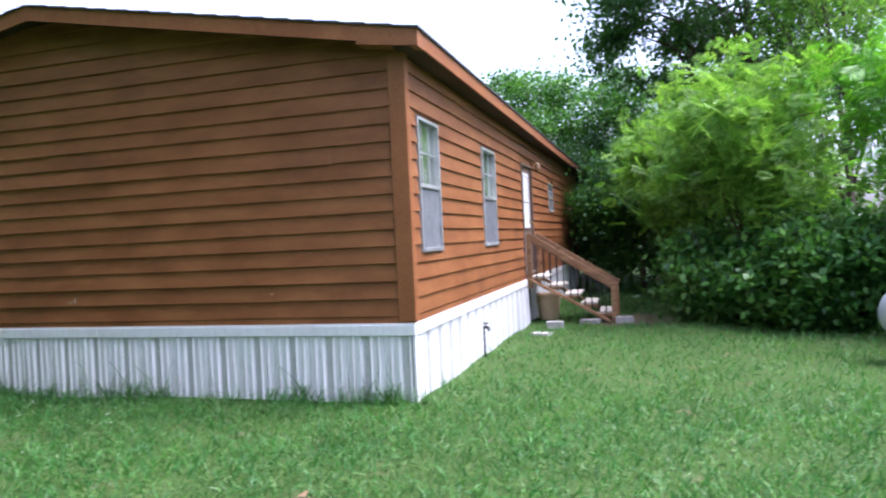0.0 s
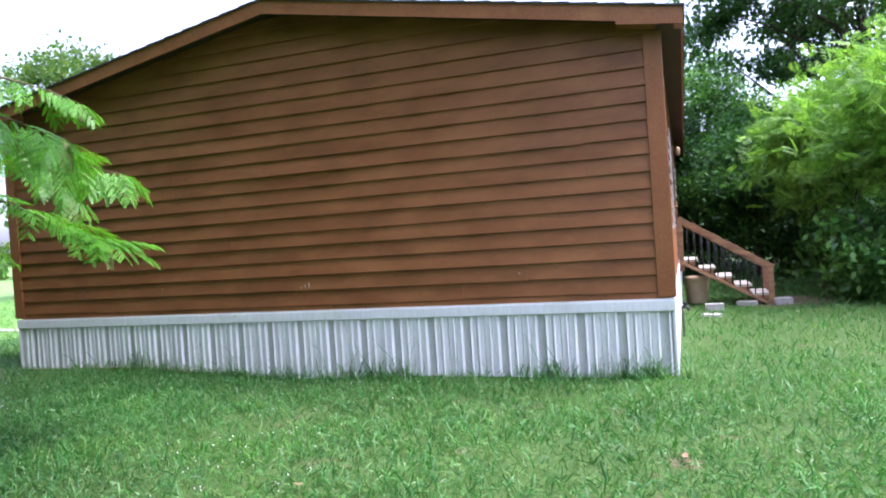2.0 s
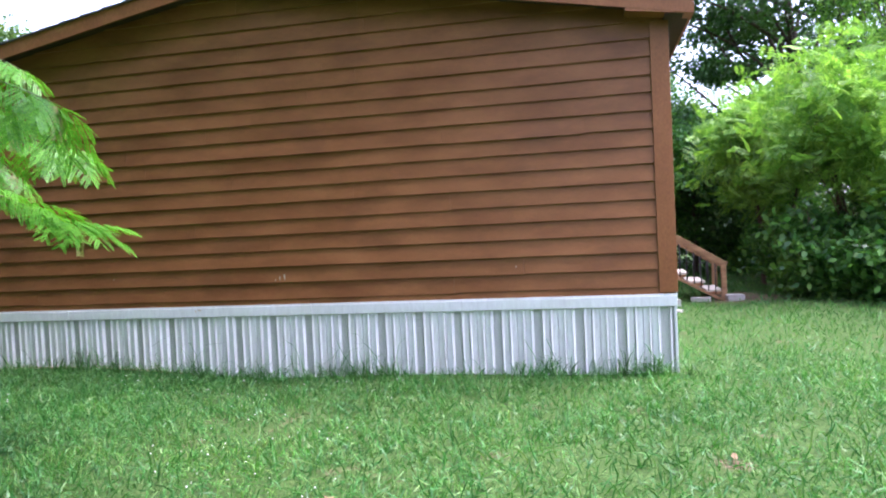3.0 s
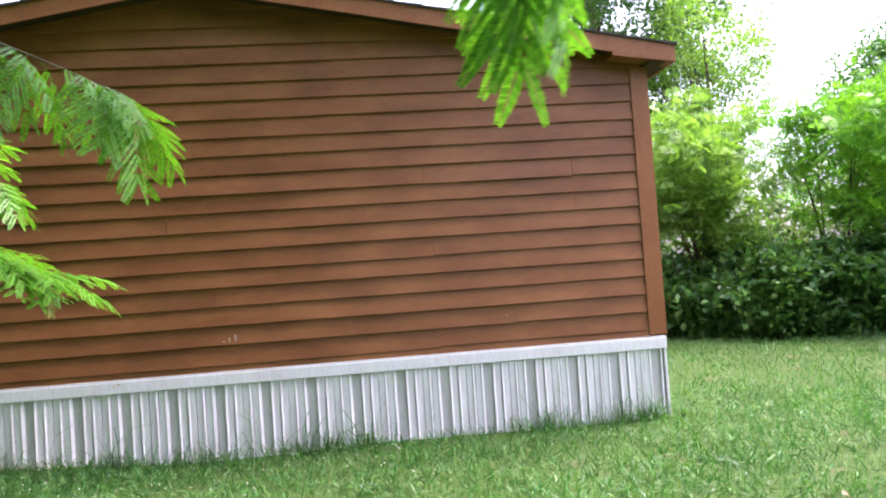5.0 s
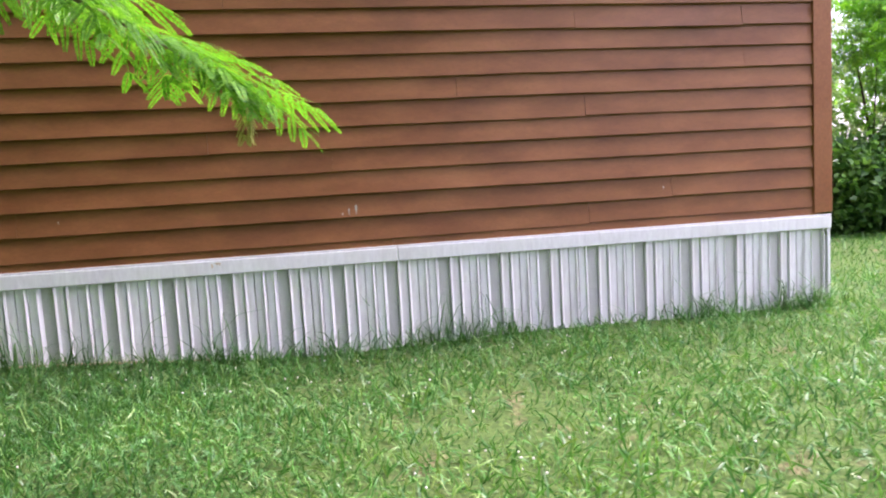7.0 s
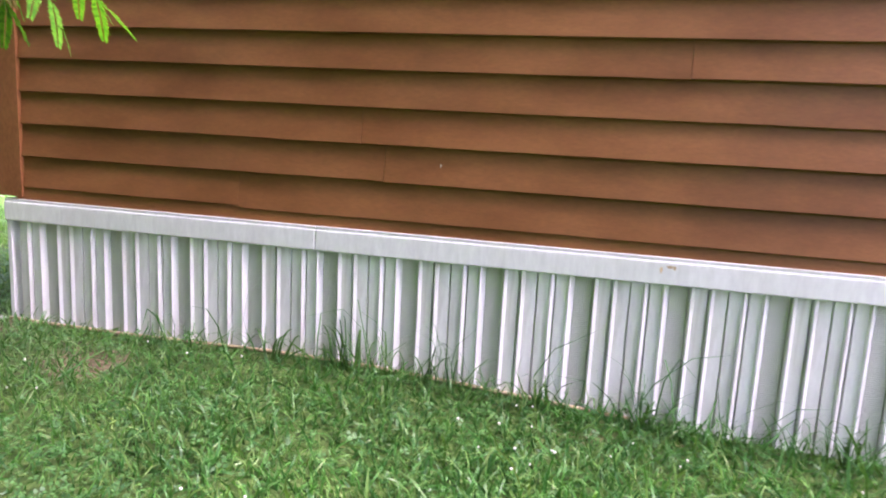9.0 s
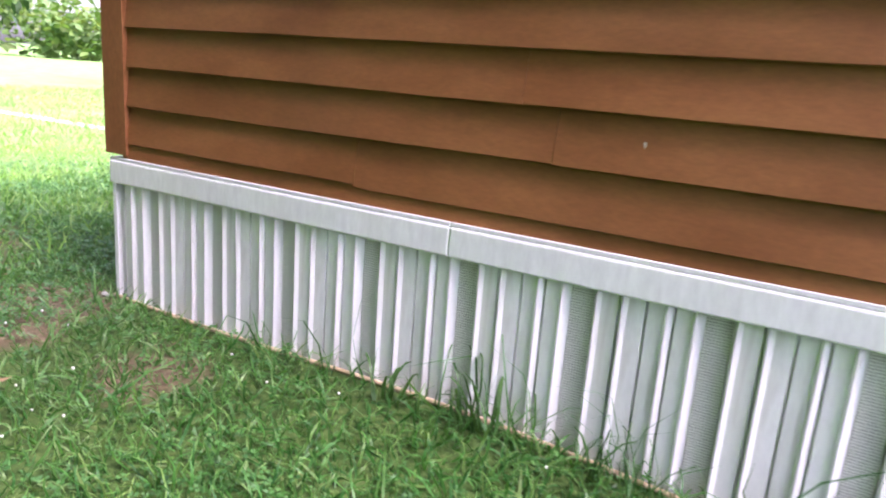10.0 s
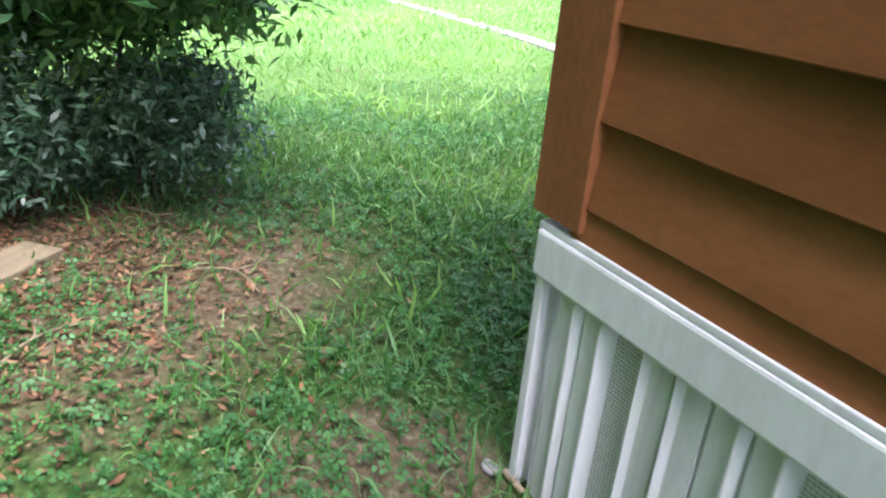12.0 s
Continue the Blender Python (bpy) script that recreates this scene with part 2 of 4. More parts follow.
M_WOODS = leafy("far_leaf", [(0.06, 0.13, 0.03), (0.1, 0.19, 0.04), (0.16, 0.22, 0.06)], 0.6, 0.35, 0.15)
M_YOUNG = leafy("young_leaf", [(0.1, 0.24, 0.03), (0.16, 0.33, 0.045), (0.23, 0.4, 0.07)], 0.45, 0.5, 1.0)


# ---- mesh helpers ----
def part(name, bm, material, parent=None, label=""):
    me = bpy.data.meshes.new(name)
    bm.to_mesh(me)
    bm.free()
    me.materials.append(material)
    ob = new(name, me)
    if parent is not None:
        ob.parent = parent
    if label:
        tagged(ob, label)
    return ob


def share(name, me, parent, m=None):
    """One more piece on a mesh that is already there."""
    ob = new(name, me)
    ob.parent = parent
    if m is not None:
        ob.matrix_basis = m
    return ob


def thing(name, label, category, at=(0, 0, 0), group="", kind=""):
    ob = new(name)
    ob.location = at
    ob.empty_display_size = 0.1
    return tagged(ob, label, category, group, kind)


def box(bm, lo, hi, bevel=0.0):
    c, s = [(a + b) / 2 for a, b in zip(lo, hi)], [b - a for a, b in zip(lo, hi)]
    made = bmesh.ops.create_cube(bm, size=1.0, matrix=Matrix.Translation(c) @ Matrix.Diagonal((*s, 1)))
    if bevel:
        edges = list({e for v in made["verts"] for e in v.link_edges})
        bmesh.ops.bevel(bm, geom=edges, offset=bevel, segments=2, profile=0.6, affect="EDGES")
    return bm


def boxed(lo, hi, bevel=0.0):
    return box(bmesh.new(), lo, hi, bevel)


def beam(a, b, w, h, bevel=0.004):
    """A squared timber from a to b, w wide and h deep."""
    a, b = Vector(a), Vector(b)
    bm = boxed((-w / 2, -h / 2, 0), (w / 2, h / 2, (b - a).length), bevel)
    q = (b - a).to_track_quat("Z", "Y").to_matrix().to_4x4()
    bm.transform(Matrix.Translation(a) @ q)
    return bm


def tube(bm, points, radii, sides=8):
    rings = []
    up = Vector((0.13, 0.31, 1)).normalized()
    for i, p in enumerate(points):
        p = Vector(p)
        d = (Vector(points[min(i + 1, len(points) - 1)]) - Vector(points[max(i - 1, 0)])).normalized()
        u = d.cross(up)
        if u.length < 0.05:
            u = d.cross(Vector((1, 0, 0)))
        u.normalize()
        w = d.cross(u)
        rings.append([bm.verts.new(p + (u * math.cos(2 * math.pi * k / sides) + w * math.sin(2 * math.pi * k / sides)) * radii[i]) for k in range(sides)])
    for r0, r1 in zip(rings, rings[1:]):
        for k in range(sides):
            bm.faces.new((r0[k], r0[(k + 1) % sides], r1[(k + 1) % sides], r1[k])).smooth = True
    bm.faces.new(rings[0][::-1])
    bm.faces.new(rings[-1])
    return bm


def bent(points, steps=8):
    """A smooth line through points."""
    pts = [Vector(p) for p in points]
    out = []
    for i in range(len(pts) - 1):
        p0, p1, p2, p3 = pts[max(i - 1, 0)], pts[i], pts[i + 1], pts[min(i + 2, len(pts) - 1)]
        for k in range(steps):
            t = k / steps
            out.append(0.5 * (2 * p1 + (p2 - p0) * t + (2 * p0 - 5 * p1 + 4 * p2 - p3) * t * t + (3 * p1 - p0 - 3 * p2 + p3) * t ** 3))
    return out + [pts[-1]]


def np_mesh(name, verts, quads, material, tris=None):
    """A mesh from arrays: verts (n, 3), quads (m, 4), tris (k, 3)."""
    me = bpy.data.meshes.new(name)
    loops = [np.asarray(quads, dtype=np.int32).reshape(-1)]
    starts = [np.arange(len(quads), dtype=np.int32) * 4]
    if tris is not None and len(tris):
        loops.append(np.asarray(tris, dtype=np.int32).reshape(-1))
        starts.append(np.arange(len(tris), dtype=np.int32) * 3 + 4 * len(quads))
    loops, starts = np.concatenate(loops), np.concatenate(starts)
    me.vertices.add(len(verts))
    me.vertices.foreach_set("co", np.asarray(verts, dtype=np.float32).reshape(-1))
    me.loops.add(len(loops))
    me.loops.foreach_set("vertex_index", loops)
    me.polygons.add(len(starts))
    me.polygons.foreach_set("loop_start", starts)
    me.update(calc_edges=True)
    me.materials.append(material)
    return me


def scatter(name, tv, tq, tt, rot, pos, material):
    """Many turned and scaled copies of one small shape, joined: tv verts, tq quads, tt tris, rot (n, 3, 3), pos (n, 3)."""
    tv = np.asarray(tv, dtype=float)
    n, k = len(pos), len(tv)
    verts = (np.einsum("nij,kj->nki", rot, tv) + pos[:, None, :]).reshape(-1, 3)
    off = (np.arange(n) * k)[:, None, None]
    quads = (np.asarray(tq, dtype=int).reshape(1, -1, 4) + off).reshape(-1, 4) if len(tq) else np.zeros((0, 4), int)
    tris = (np.asarray(tt, dtype=int).reshape(1, -1, 3) + off).reshape(-1, 3) if len(tt) else None
    return np_mesh(name, verts, quads, material, tris)


def turns(rng, n, tilt=0.6, size=(0.8, 1.2), squash=None):
    """Random turns about z with a random tilt, and a random size."""
    a = rng.uniform(0, 2 * np.pi, n)
    b = rng.normal(0, tilt, n)
    c = rng.normal(0, tilt, n)
    ca, sa, cb, sb, cc, sc = np.cos(a), np.sin(a), np.cos(b), np.sin(b), np.cos(c), np.sin(c)
    one, zero = np.ones(n), np.zeros(n)
    rz = np.stack([ca, -sa, zero, sa, ca, zero, zero, zero, one], 1).reshape(n, 3, 3)
    rx = np.stack([one, zero, zero, zero, cb, -sb, zero, sb, cb], 1).reshape(n, 3, 3)
    ry = np.stack([cc, zero, sc, zero, one, zero, -sc, zero, cc], 1).reshape(n, 3, 3)
    s = rng.uniform(size[0], size[1], n)
    return np.einsum("nij,njk,nkl->nil", rz, rx, ry) * s[:, None, None]


def smooth01(v):
    v = np.clip(v, 0, 1)
    return v * v * (3 - 2 * v)


def ground_z(x, y):
    """The lie of the lawn: it falls gently towards the stairs and away from the gable."""
    x, y = np.asarray(x, dtype=float), np.asarray(y, dtype=float)
    z = -0.15 + 0.12 * smooth01((-x - 3.8) / 5.0)
    z = z - 0.04 * smooth01((-y - 1.0) / 6.0) + 0.03 * np.exp(-((y / 1.2) ** 2))
    near = np.exp(-((x + 3) ** 2 + y ** 2) / 900.0)
    z = z + near * (0.018 * np.sin(1.7 * x + 0.6 * y) + 0.014 * np.sin(2.9 * y - 1.1 * x + 1.0) + 0.007 * np.sin(7.1 * x) * np.sin(6.3 * y))
    return z


# ---- ground ----
def make_ground():
    def axis(lo, hi, step):
        mid = np.arange(lo, hi + step / 2, step)
        out = np.array([0.6, 1.5, 3, 6, 12, 25, 50, 110, 240, 500, 1000, 2200])
        return np.concatenate([(lo - out)[::-1], mid, hi + out])
    xs, ys = axis(-16, 9, 0.16), axis(-10, 12, 0.16)
    gx, gy = np.meshgrid(xs, ys)
    gz = ground_z(gx, gy)
    verts = np.stack([gx, gy, gz], -1).reshape(-1, 3)
    nx = len(xs)
    i, j = np.meshgrid(np.arange(len(xs) - 1), np.arange(len(ys) - 1))
    a = (j * nx + i).reshape(-1)
    me = np_mesh("ground", verts, np.stack([a, a + 1, a + 1 + nx, a + nx], 1), M_GROUND)
    me.polygons.foreach_set("use_smooth", np.ones(len(me.polygons), dtype=bool))
    return tagged(new("ground", me), "uneven lawn soil with thatch and bare brown patches", "ground", kind="structure")


make_ground()

# ---- the mobile home ----
W, LONG = 8.6, 16.2                # along x (towards -x) and along y
RIDGE_X, RIDGE_Z, PITCH = -4.3, 4.303, 0.182
OVER = 0.24
COURSE, LAP0 = 0.1725, 0.728
SIDE_TOP = 3.30
home = thing("mobile_home", "brown double-wide mobile home with lap siding and white vinyl skirting", "mobile home", (-W / 2, LONG / 2, 0))
HOME = Matrix.Translation((W / 2, -LONG / 2, 0))     # parts are written in world metres


def hpart(name, bm, material, parent=None, label=""):
    """A part of the home, written in world metres."""
    top = parent is None
    ob = part(name, bm, material, home if top else parent, label)
    if top:
        ob.matrix_basis = HOME
    return ob


def roof_z(x):
    return RIDGE_Z - PITCH * abs(x - RIDGE_X)


WINDOWS = [(0.358, 1.1, 1.35, 2.757), (3.21, 4.08, 1.35, 2.757), (9.85, 10.55, 2.0, 2.67)]
DOOR = (6.36, 7.5, 0.76, 2.84)
OPENINGS = WINDOWS + [DOOR]

# walls behind the siding, pierced at the windows and the door
bm = bmesh.new()
v = [bm.verts.new(p) for p in ((0, 0.012, 0.62), (-W, 0.012, 0.62), (-W, 0.012, 3.4), (RIDGE_X, 0.012, 4.1), (0, 0.012, 3.4))]
w = [bm.verts.new((p.co.x, 0.11, p.co.z)) for p in v]
bm.faces.new(v[::-1])
bm.faces.new(w)
for k in range(5):
    bm.faces.new((v[k], v[(k + 1) % 5], w[(k + 1) % 5], w[k]))
bmesh.ops.recalc_face_normals(bm, faces=bm.faces)
gable = hpart("gable_wall", bm, M_SIDING)
bm = bmesh.new()
edges_y = sorted({0.115, LONG - 0.115, *[a for o in OPENINGS for a in o[:2]]})
for y0, y1 in zip(edges_y, edges_y[1:]):
    holes = [o for o in OPENINGS if o[0] <= y0 + 1e-6 and o[1] >= y1 - 1e-6]
    z = 0.62
    for o in holes:
        box(bm, (-0.11, y0, z), (-0.012, y1, o[2]))
        z = o[3]
    box(bm, (-0.11, y0, z), (-0.012, y1, 3.4))
side = hpart("side_wall", bm, M_SIDING)
back = hpart("rear_wall", boxed((-W, LONG - 0.11, 0.62), (0, LONG, 3.4)), M_SIDING)
far_side = hpart("far_side_wall", boxed((-W, 0.115, 0.62), (-W + 0.11, LONG - 0.115, 3.4)), M_SIDING)
hpart("floor_deck", boxed((-W + 0.12, 0.12, 0.62), (-0.12, LONG - 0.12, 0.74)), M_DECK)
hpart("inner_ceiling", boxed((-W + 0.12, 0.12, 3.1), (-0.12, LONG - 0.12, 3.14)), M_WHITE)


def lap_board(rng, along, lo, hi, z, top_of, parent, face, proud=0.0, sag=0.0):
    """One lap board. along: 'x' on the gable, 'y' on a side; face: coordinate of the wall and its outward sign."""
    plane, out = face
    n = max(2, int((hi - lo) / 0.3))
    bow, wave, ph = rng.uniform(0, 0.004) + proud, rng.uniform(0.0006, 0.0022), rng.uniform(0, 6.3)
    dz = rng.uniform(-0.003, 0.003) - sag
    bm = bmesh.new()
    rows = []
    for i in range(n + 1):
        s = lo + (hi - lo) * i / n
        u = i / n
        d = 0.026 + bow * math.sin(math.pi * u) + 0.0012 * math.sin(5.1 * s + ph)
        zb = z + dz + wave * math.sin(1.9 * s + ph) + 0.0007 * math.sin(11 * s + ph)
        zt = max(zb + 0.018, min(z + 0.188, top_of(s)))
        f = (zt - zb) / 0.188
        dt = 0.004 + (d - 0.004) * (1 - f)
        prof = ((0.0, zb + 0.004), (d - 0.018, zb + 0.010), (d - 0.002, zb + 0.010), (d, zb + 0.013), (dt, zt), (0.0, zt))
        rows.append([bm.verts.new((s, plane + out * q, h) if along == "x" else (plane + out * q, s, h)) for q, h in prof])
    for r0, r1 in zip(rows, rows[1:]):
        for k in range(6):
            bm.faces.new((r0[k], r0[(k + 1) % 6], r1[(k + 1) % 6], r1[k]))
    bm.faces.new(rows[0])
    bm.faces.new(rows[-1][::-1])
    bmesh.ops.recalc_face_normals(bm, faces=bm.faces)
    return hpart("siding_board", bm, M_SIDING, parent)


rng_b = random.Random(5)
SEAMS = {0: [-7.2, -2.17], 1: [-6.43, -1.44], 2: [-6.55], 3: [-4.2], 4: [-5.09], 5: [-2.17], 7: [-4.6, -0.76], 9: [-5.9, -2.23, -0.775], 10: [-4.9], 12: [-3.68]}
LOOSE = {(9, 1): 0.010, (9, 2): 0.012, (0, 1): 0.004, (11, 0): 0.006, (2, 1): 0.003}
SAG = {(9, 2): 0.013, (9, 1): 0.004, (1, 1): 0.009, (0, 1): 0.012, (5, 0): 0.006, (2, 0): 0.005, (12, 1): 0.007}     # boards that have slipped down
for k in range(-1, 21):
    z = LAP0 + COURSE * k
    if k < 0:
        z = 0.655
    lo, hi = -W + 0.05, -0.05
    if z > 3.26:
        half = (roof_z(RIDGE_X) - 0.13 - z) / PITCH
        if half < 0.25:
            continue
        lo, hi = max(lo, RIDGE_X - half), min(hi, RIDGE_X + half)
    cuts = [c for c in SEAMS.get(k, [lo + (hi - lo) * rng_b.uniform(0.25, 0.75)]) if lo + 0.2 < c < hi - 0.2]
    ends = sorted([lo, hi, *cuts])
    for i, (a, b) in enumerate(zip(ends, ends[1:])):
        top = (lambda s: 0.735) if k < 0 else (lambda s: roof_z(s) - 0.125)
        ob = lap_board(rng_b, "x", a + 0.001, b - 0.001, z, top, gable, (0.0, -1), LOOSE.get((k, i), 0.0) - (0.004 if k < 0 else 0), SAG.get((k, i), 0.0))
for plane, out, wall in ((0.0, 1, side), (-W, -1, far_side)):
    for k in range(-1, 15):
        z = LAP0 + COURSE * k if k >= 0 else 0.655
        spans = [(0.05, LONG - 0.05)]
        if out > 0:
            for o in OPENINGS:
                if o[2] - 0.02 < z + 0.17 and o[3] + 0.02 > z + 0.03:
                    if z + 0.03 < o[2] < z + 0.188 and o[2] > 1.0:       # the board under a sill
                        lap_board(rng_b, "y", o[0] - 0.029, o[1] + 0.029, z, lambda s, zt=o[2] - 0.002: zt, wall, (plane, out))
                    spans = [p for a, b in spans for p in ((a, min(b, o[0] - 0.03)), (max(a, o[1] + 0.03), b)) if p[1] - p[0] > 0.05]
        for a, b in spans:
            cuts = [a, b] + [c for c in (3.66 + rng_b.uniform(-1, 1), 8.4 + rng_b.uniform(-1, 1), 12.5 + rng_b.uniform(-1, 1)) if a + 0.6 < c < b - 0.6]
            cuts.sort()
            for c0, c1 in zip(cuts, cuts[1:]):
                top = (lambda s: 0.735) if k < 0 else (lambda s: SIDE_TOP)
                lap_board(rng_b, "y", c0 + 0.001, c1 - 0.001, z, top, wall, (plane, out), -0.004 if k < 0 else 0.0)

# scuffs where the paint has come off
for x, z, w_, h_ in ((-4.10, 0.95, 0.012, 0.055), (-4.045, 0.965, 0.016, 0.075), (-4.15, 0.935, 0.01, 0.02), (-1.52, 0.985, 0.012, 0.02), (-6.15, 1.0, 0.008, 0.02)):
    bm = bmesh.new()
    rim = [bm.verts.new((x + w_ * math.cos(a) * (0.5 + 0.2 * math.sin(3 * a)), -0.0285, z + h_ * math.sin(a) * 0.5)) for a in np.linspace(0, 6.28, 11)[:-1]]
    bm.faces.new(rim)
    hpart("paint_scuff", bm, M_TREAD, gable)

# corner boards
for x0, x1, x2 in ((-0.128, 0.0, 0.046), (-W + 0.088, -W, -W - 0.064)):
    sgn = 1 if x1 == 0.0 else -1
    lo, hi = sorted((x0, x2))
    hpart("corner_board", boxed((lo, -0.036, 0.685), (hi, -0.004, 3.31), 0.003), M_TRIM, gable)
    lo, hi = sorted((x1 + sgn * 0.004, x2 + sgn * 0.001))
    hpart("corner_board", boxed((lo, -0.003, 0.69), (hi, 0.085, 3.31), 0.003), M_TRIM, gable)

# roof with shingles, soffits, rake boards and fascias
def sloped(x0, x1, y0, y1, top, bot):
    """A slab that follows the roof from x0 to x1; top and bot: heights against the roof line."""
    bm = bmesh.new()
    vs = [bm.verts.new((x, y, roof_z(x) + d)) for y in (y0, y1) for x, d in ((x0, bot), (x1, bot), (x1, top), (x0, top))]
    for f in ((0, 1, 2, 3), (7, 6, 5, 4), (0, 4, 5, 1), (1, 5, 6, 2), (2, 6, 7, 3), (3, 7, 4, 0)):
        bm.faces.new([vs[i] for i in f])
    bmesh.ops.recalc_face_normals(bm, faces=bm.faces)
    return bm


EAVE_R, EAVE_L = OVER + 0.02, -W - OVER - 0.02
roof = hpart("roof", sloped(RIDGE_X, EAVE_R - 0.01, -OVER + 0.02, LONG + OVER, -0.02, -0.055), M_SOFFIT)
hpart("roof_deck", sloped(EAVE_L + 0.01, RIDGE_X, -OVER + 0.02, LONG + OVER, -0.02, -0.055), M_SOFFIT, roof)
for sgn, xe in ((1, EAVE_R), (-1, EAVE_L)):
    run = abs(xe - RIDGE_X)
    for r in range(17):                     # shingle courses, each lapped over the one below
        a, b = RIDGE_X + sgn * run * r / 17, RIDGE_X + sgn * (run * (r + 1) / 17 + 0.02)
        bm = bmesh.new()
        vs = [bm.verts.new((x, y, roof_z(x) + d)) for y in (-OVER - 0.02, LONG + OVER + 0.02) for x, d in ((a, -0.018), (b, -0.018), (b, 0.006), (a, -0.006))]
        for f in ((0, 1, 2, 3), (7, 6, 5, 4), (0, 4, 5, 1), (1, 5, 6, 2), (2, 6, 7, 3), (3, 7, 4, 0)):
            bm.faces.new([vs[i] for i in f])
        bmesh.ops.recalc_face_normals(bm, faces=bm.faces)
        hpart("shingle_course", bm, M_SHINGLE, roof)
    lo, hi = sorted((RIDGE_X + sgn * 0.001, xe))
    hpart("rake_board", sloped(lo, hi, -OVER, -OVER + 0.022, -0.02, -0.175), M_TRIM, roof)
    lo, hi = sorted((RIDGE_X + sgn * 0.001, xe - sgn * 0.2))
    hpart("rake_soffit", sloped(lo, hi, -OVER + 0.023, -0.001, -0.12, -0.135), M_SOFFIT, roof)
    lo, hi = sorted((xe - sgn * 0.022, xe))
    hpart("fascia_board", boxed((lo, -OVER + 0.023, roof_z(xe) - 0.175), (hi, LONG + OVER, roof_z(xe) - 0.022), 0.002), M_TRIM, roof)
    lo, hi = sorted((xe - sgn * 0.023, sgn * 0.001 if sgn > 0 else -W - 0.001))
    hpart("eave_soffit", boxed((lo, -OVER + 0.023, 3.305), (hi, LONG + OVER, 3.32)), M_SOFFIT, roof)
    lo, hi = sorted((xe - sgn * 0.001, xe - sgn * 0.62))
    bm = bmesh.new()                         # boxed return at the foot of the rake
    zr = roof_z(xe) - 0.18
    vs = [bm.verts.new((x, y, z)) for y in (-OVER + 0.002, -0.036) for x, z in ((lo, zr if sgn < 0 else zr + 0.085), (hi, zr if sgn > 0 else zr + 0.085), (hi, roof_z(hi) - 0.14), (lo, roof_z(lo) - 0.14))]
    for f in ((0, 1, 2, 3), (7, 6, 5, 4), (0, 4, 5, 1), (1, 5, 6, 2), (2, 6, 7, 3), (3, 7, 4, 0)):
        bm.faces.new([vs[i] for i in f])
    bmesh.ops.recalc_face_normals(bm, faces=bm.faces)
    hpart("rake_return", bm, M_TRIM, roof)
hpart("rear_gable_wall", boxed((-W + 1.5, LONG - 0.1, 3.405), (-1.5, LONG - 0.01, 3.72)), M_SIDING)

# skirting: ribbed panels under a two-step band
PANEL = 0.4131
PAN = PANEL / 5                    # four raised pans and one vented strip to a panel
FIRST = -0.46                      # where the last whole panel begins


def panel_mesh(lo, hi, height):
    """A skirting panel from lo to hi of its width, hung from z = 0: beads that slope one way, grooves between the pans."""
    prof = []
    for x0 in (0.0, PAN):                        # beads along the near edge of a pan
        prof += [(x0, -0.014), (x0 + 0.005, -0.014), (x0 + 0.006, 0.021), (x0 + 0.012, 0.026), (x0 + 0.026, 0.014), (x0 + PAN - 0.005, 0.013), (x0 + PAN - 0.004, -0.014)]
    for x0 in (2 * PAN, 3 * PAN):                # beads along the far edge
        prof += [(x0 + 0.003, -0.014), (x0 + 0.004, 0.013), (x0 + PAN - 0.028, 0.014), (x0 + PAN - 0.021, 0.026), (x0 + PAN - 0.017, 0.025), (x0 + PAN - 0.005, 0.010), (x0 + PAN - 0.004, -0.014)]
    prof[-2:] = [(4 * PAN + 0.003, -0.006)]
    prof.append((PANEL, -0.008))
    prof = [q for q in prof if lo <= q[0] <= hi]
    bm = bmesh.new()
    cols = [(bm.verts.new((px, -d, 0.0)), bm.verts.new((px, -d, -height))) for px, d in prof]
    for a, b in zip(cols, cols[1:]):
        bm.faces.new((a[0], a[1], b[1], b[0]))
    edge = [bm.verts.new((prof[0][0], 0.026, h)) for h in (0.0, -height)] + [bm.verts.new((prof[-1][0], 0.026, h)) for h in (0.0, -height)]
    bm.faces.new((cols[0][0], edge[0], edge[1], cols[0][1]))
    bm.faces.new((cols[-1][0], cols[-1][1], edge[3], edge[2]))
    bm.faces.new((edge[0], edge[2], edge[3], edge[1]))
    bmesh.ops.recalc_face_normals(bm, faces=bm.faces)
    me = bpy.data.meshes.new("skirting_panel")
    bm.to_mesh(me)
    bm.free()
    me.materials.append(M_VINYL)
    return me


skirt = hpart("skirting_frame", boxed((-W + 0.02, 0.02, 0.5), (-0.02, 0.06, 0.6)), M_DECK)
PANEL_ME = panel_mesh(0, 1, 1.0)
STRIP_BM = boxed((4 * PAN + 0.004, 0.002, -1.0), (PANEL - 0.003, 0.012, 0.0))
STRIP_ME = bpy.data.meshes.new("vent_strip")
STRIP_BM.to_mesh(STRIP_ME)
STRIP_BM.free()
STRIP_ME.materials.append(M_VENT)
rng_s = random.Random(11)
for i in range(-1, 21):
    x = FIRST - i * PANEL
    me = PANEL_ME if 0 <= i < 20 else panel_mesh(0.0, -x - 0.003, 1.0) if i < 0 else panel_mesh(-W - x + 0.003, PANEL, 1.0)
    m = pose(x, -0.004 - rng_s.uniform(0, 0.002), 0.555, rng_s.uniform(-0.4, 0.4), rng_s.uniform(-0.12, 0.12), 0)
    p = share("skirting_panel", me, skirt, m)
    if i >= 0:
        share("vent_strip", STRIP_ME, p)
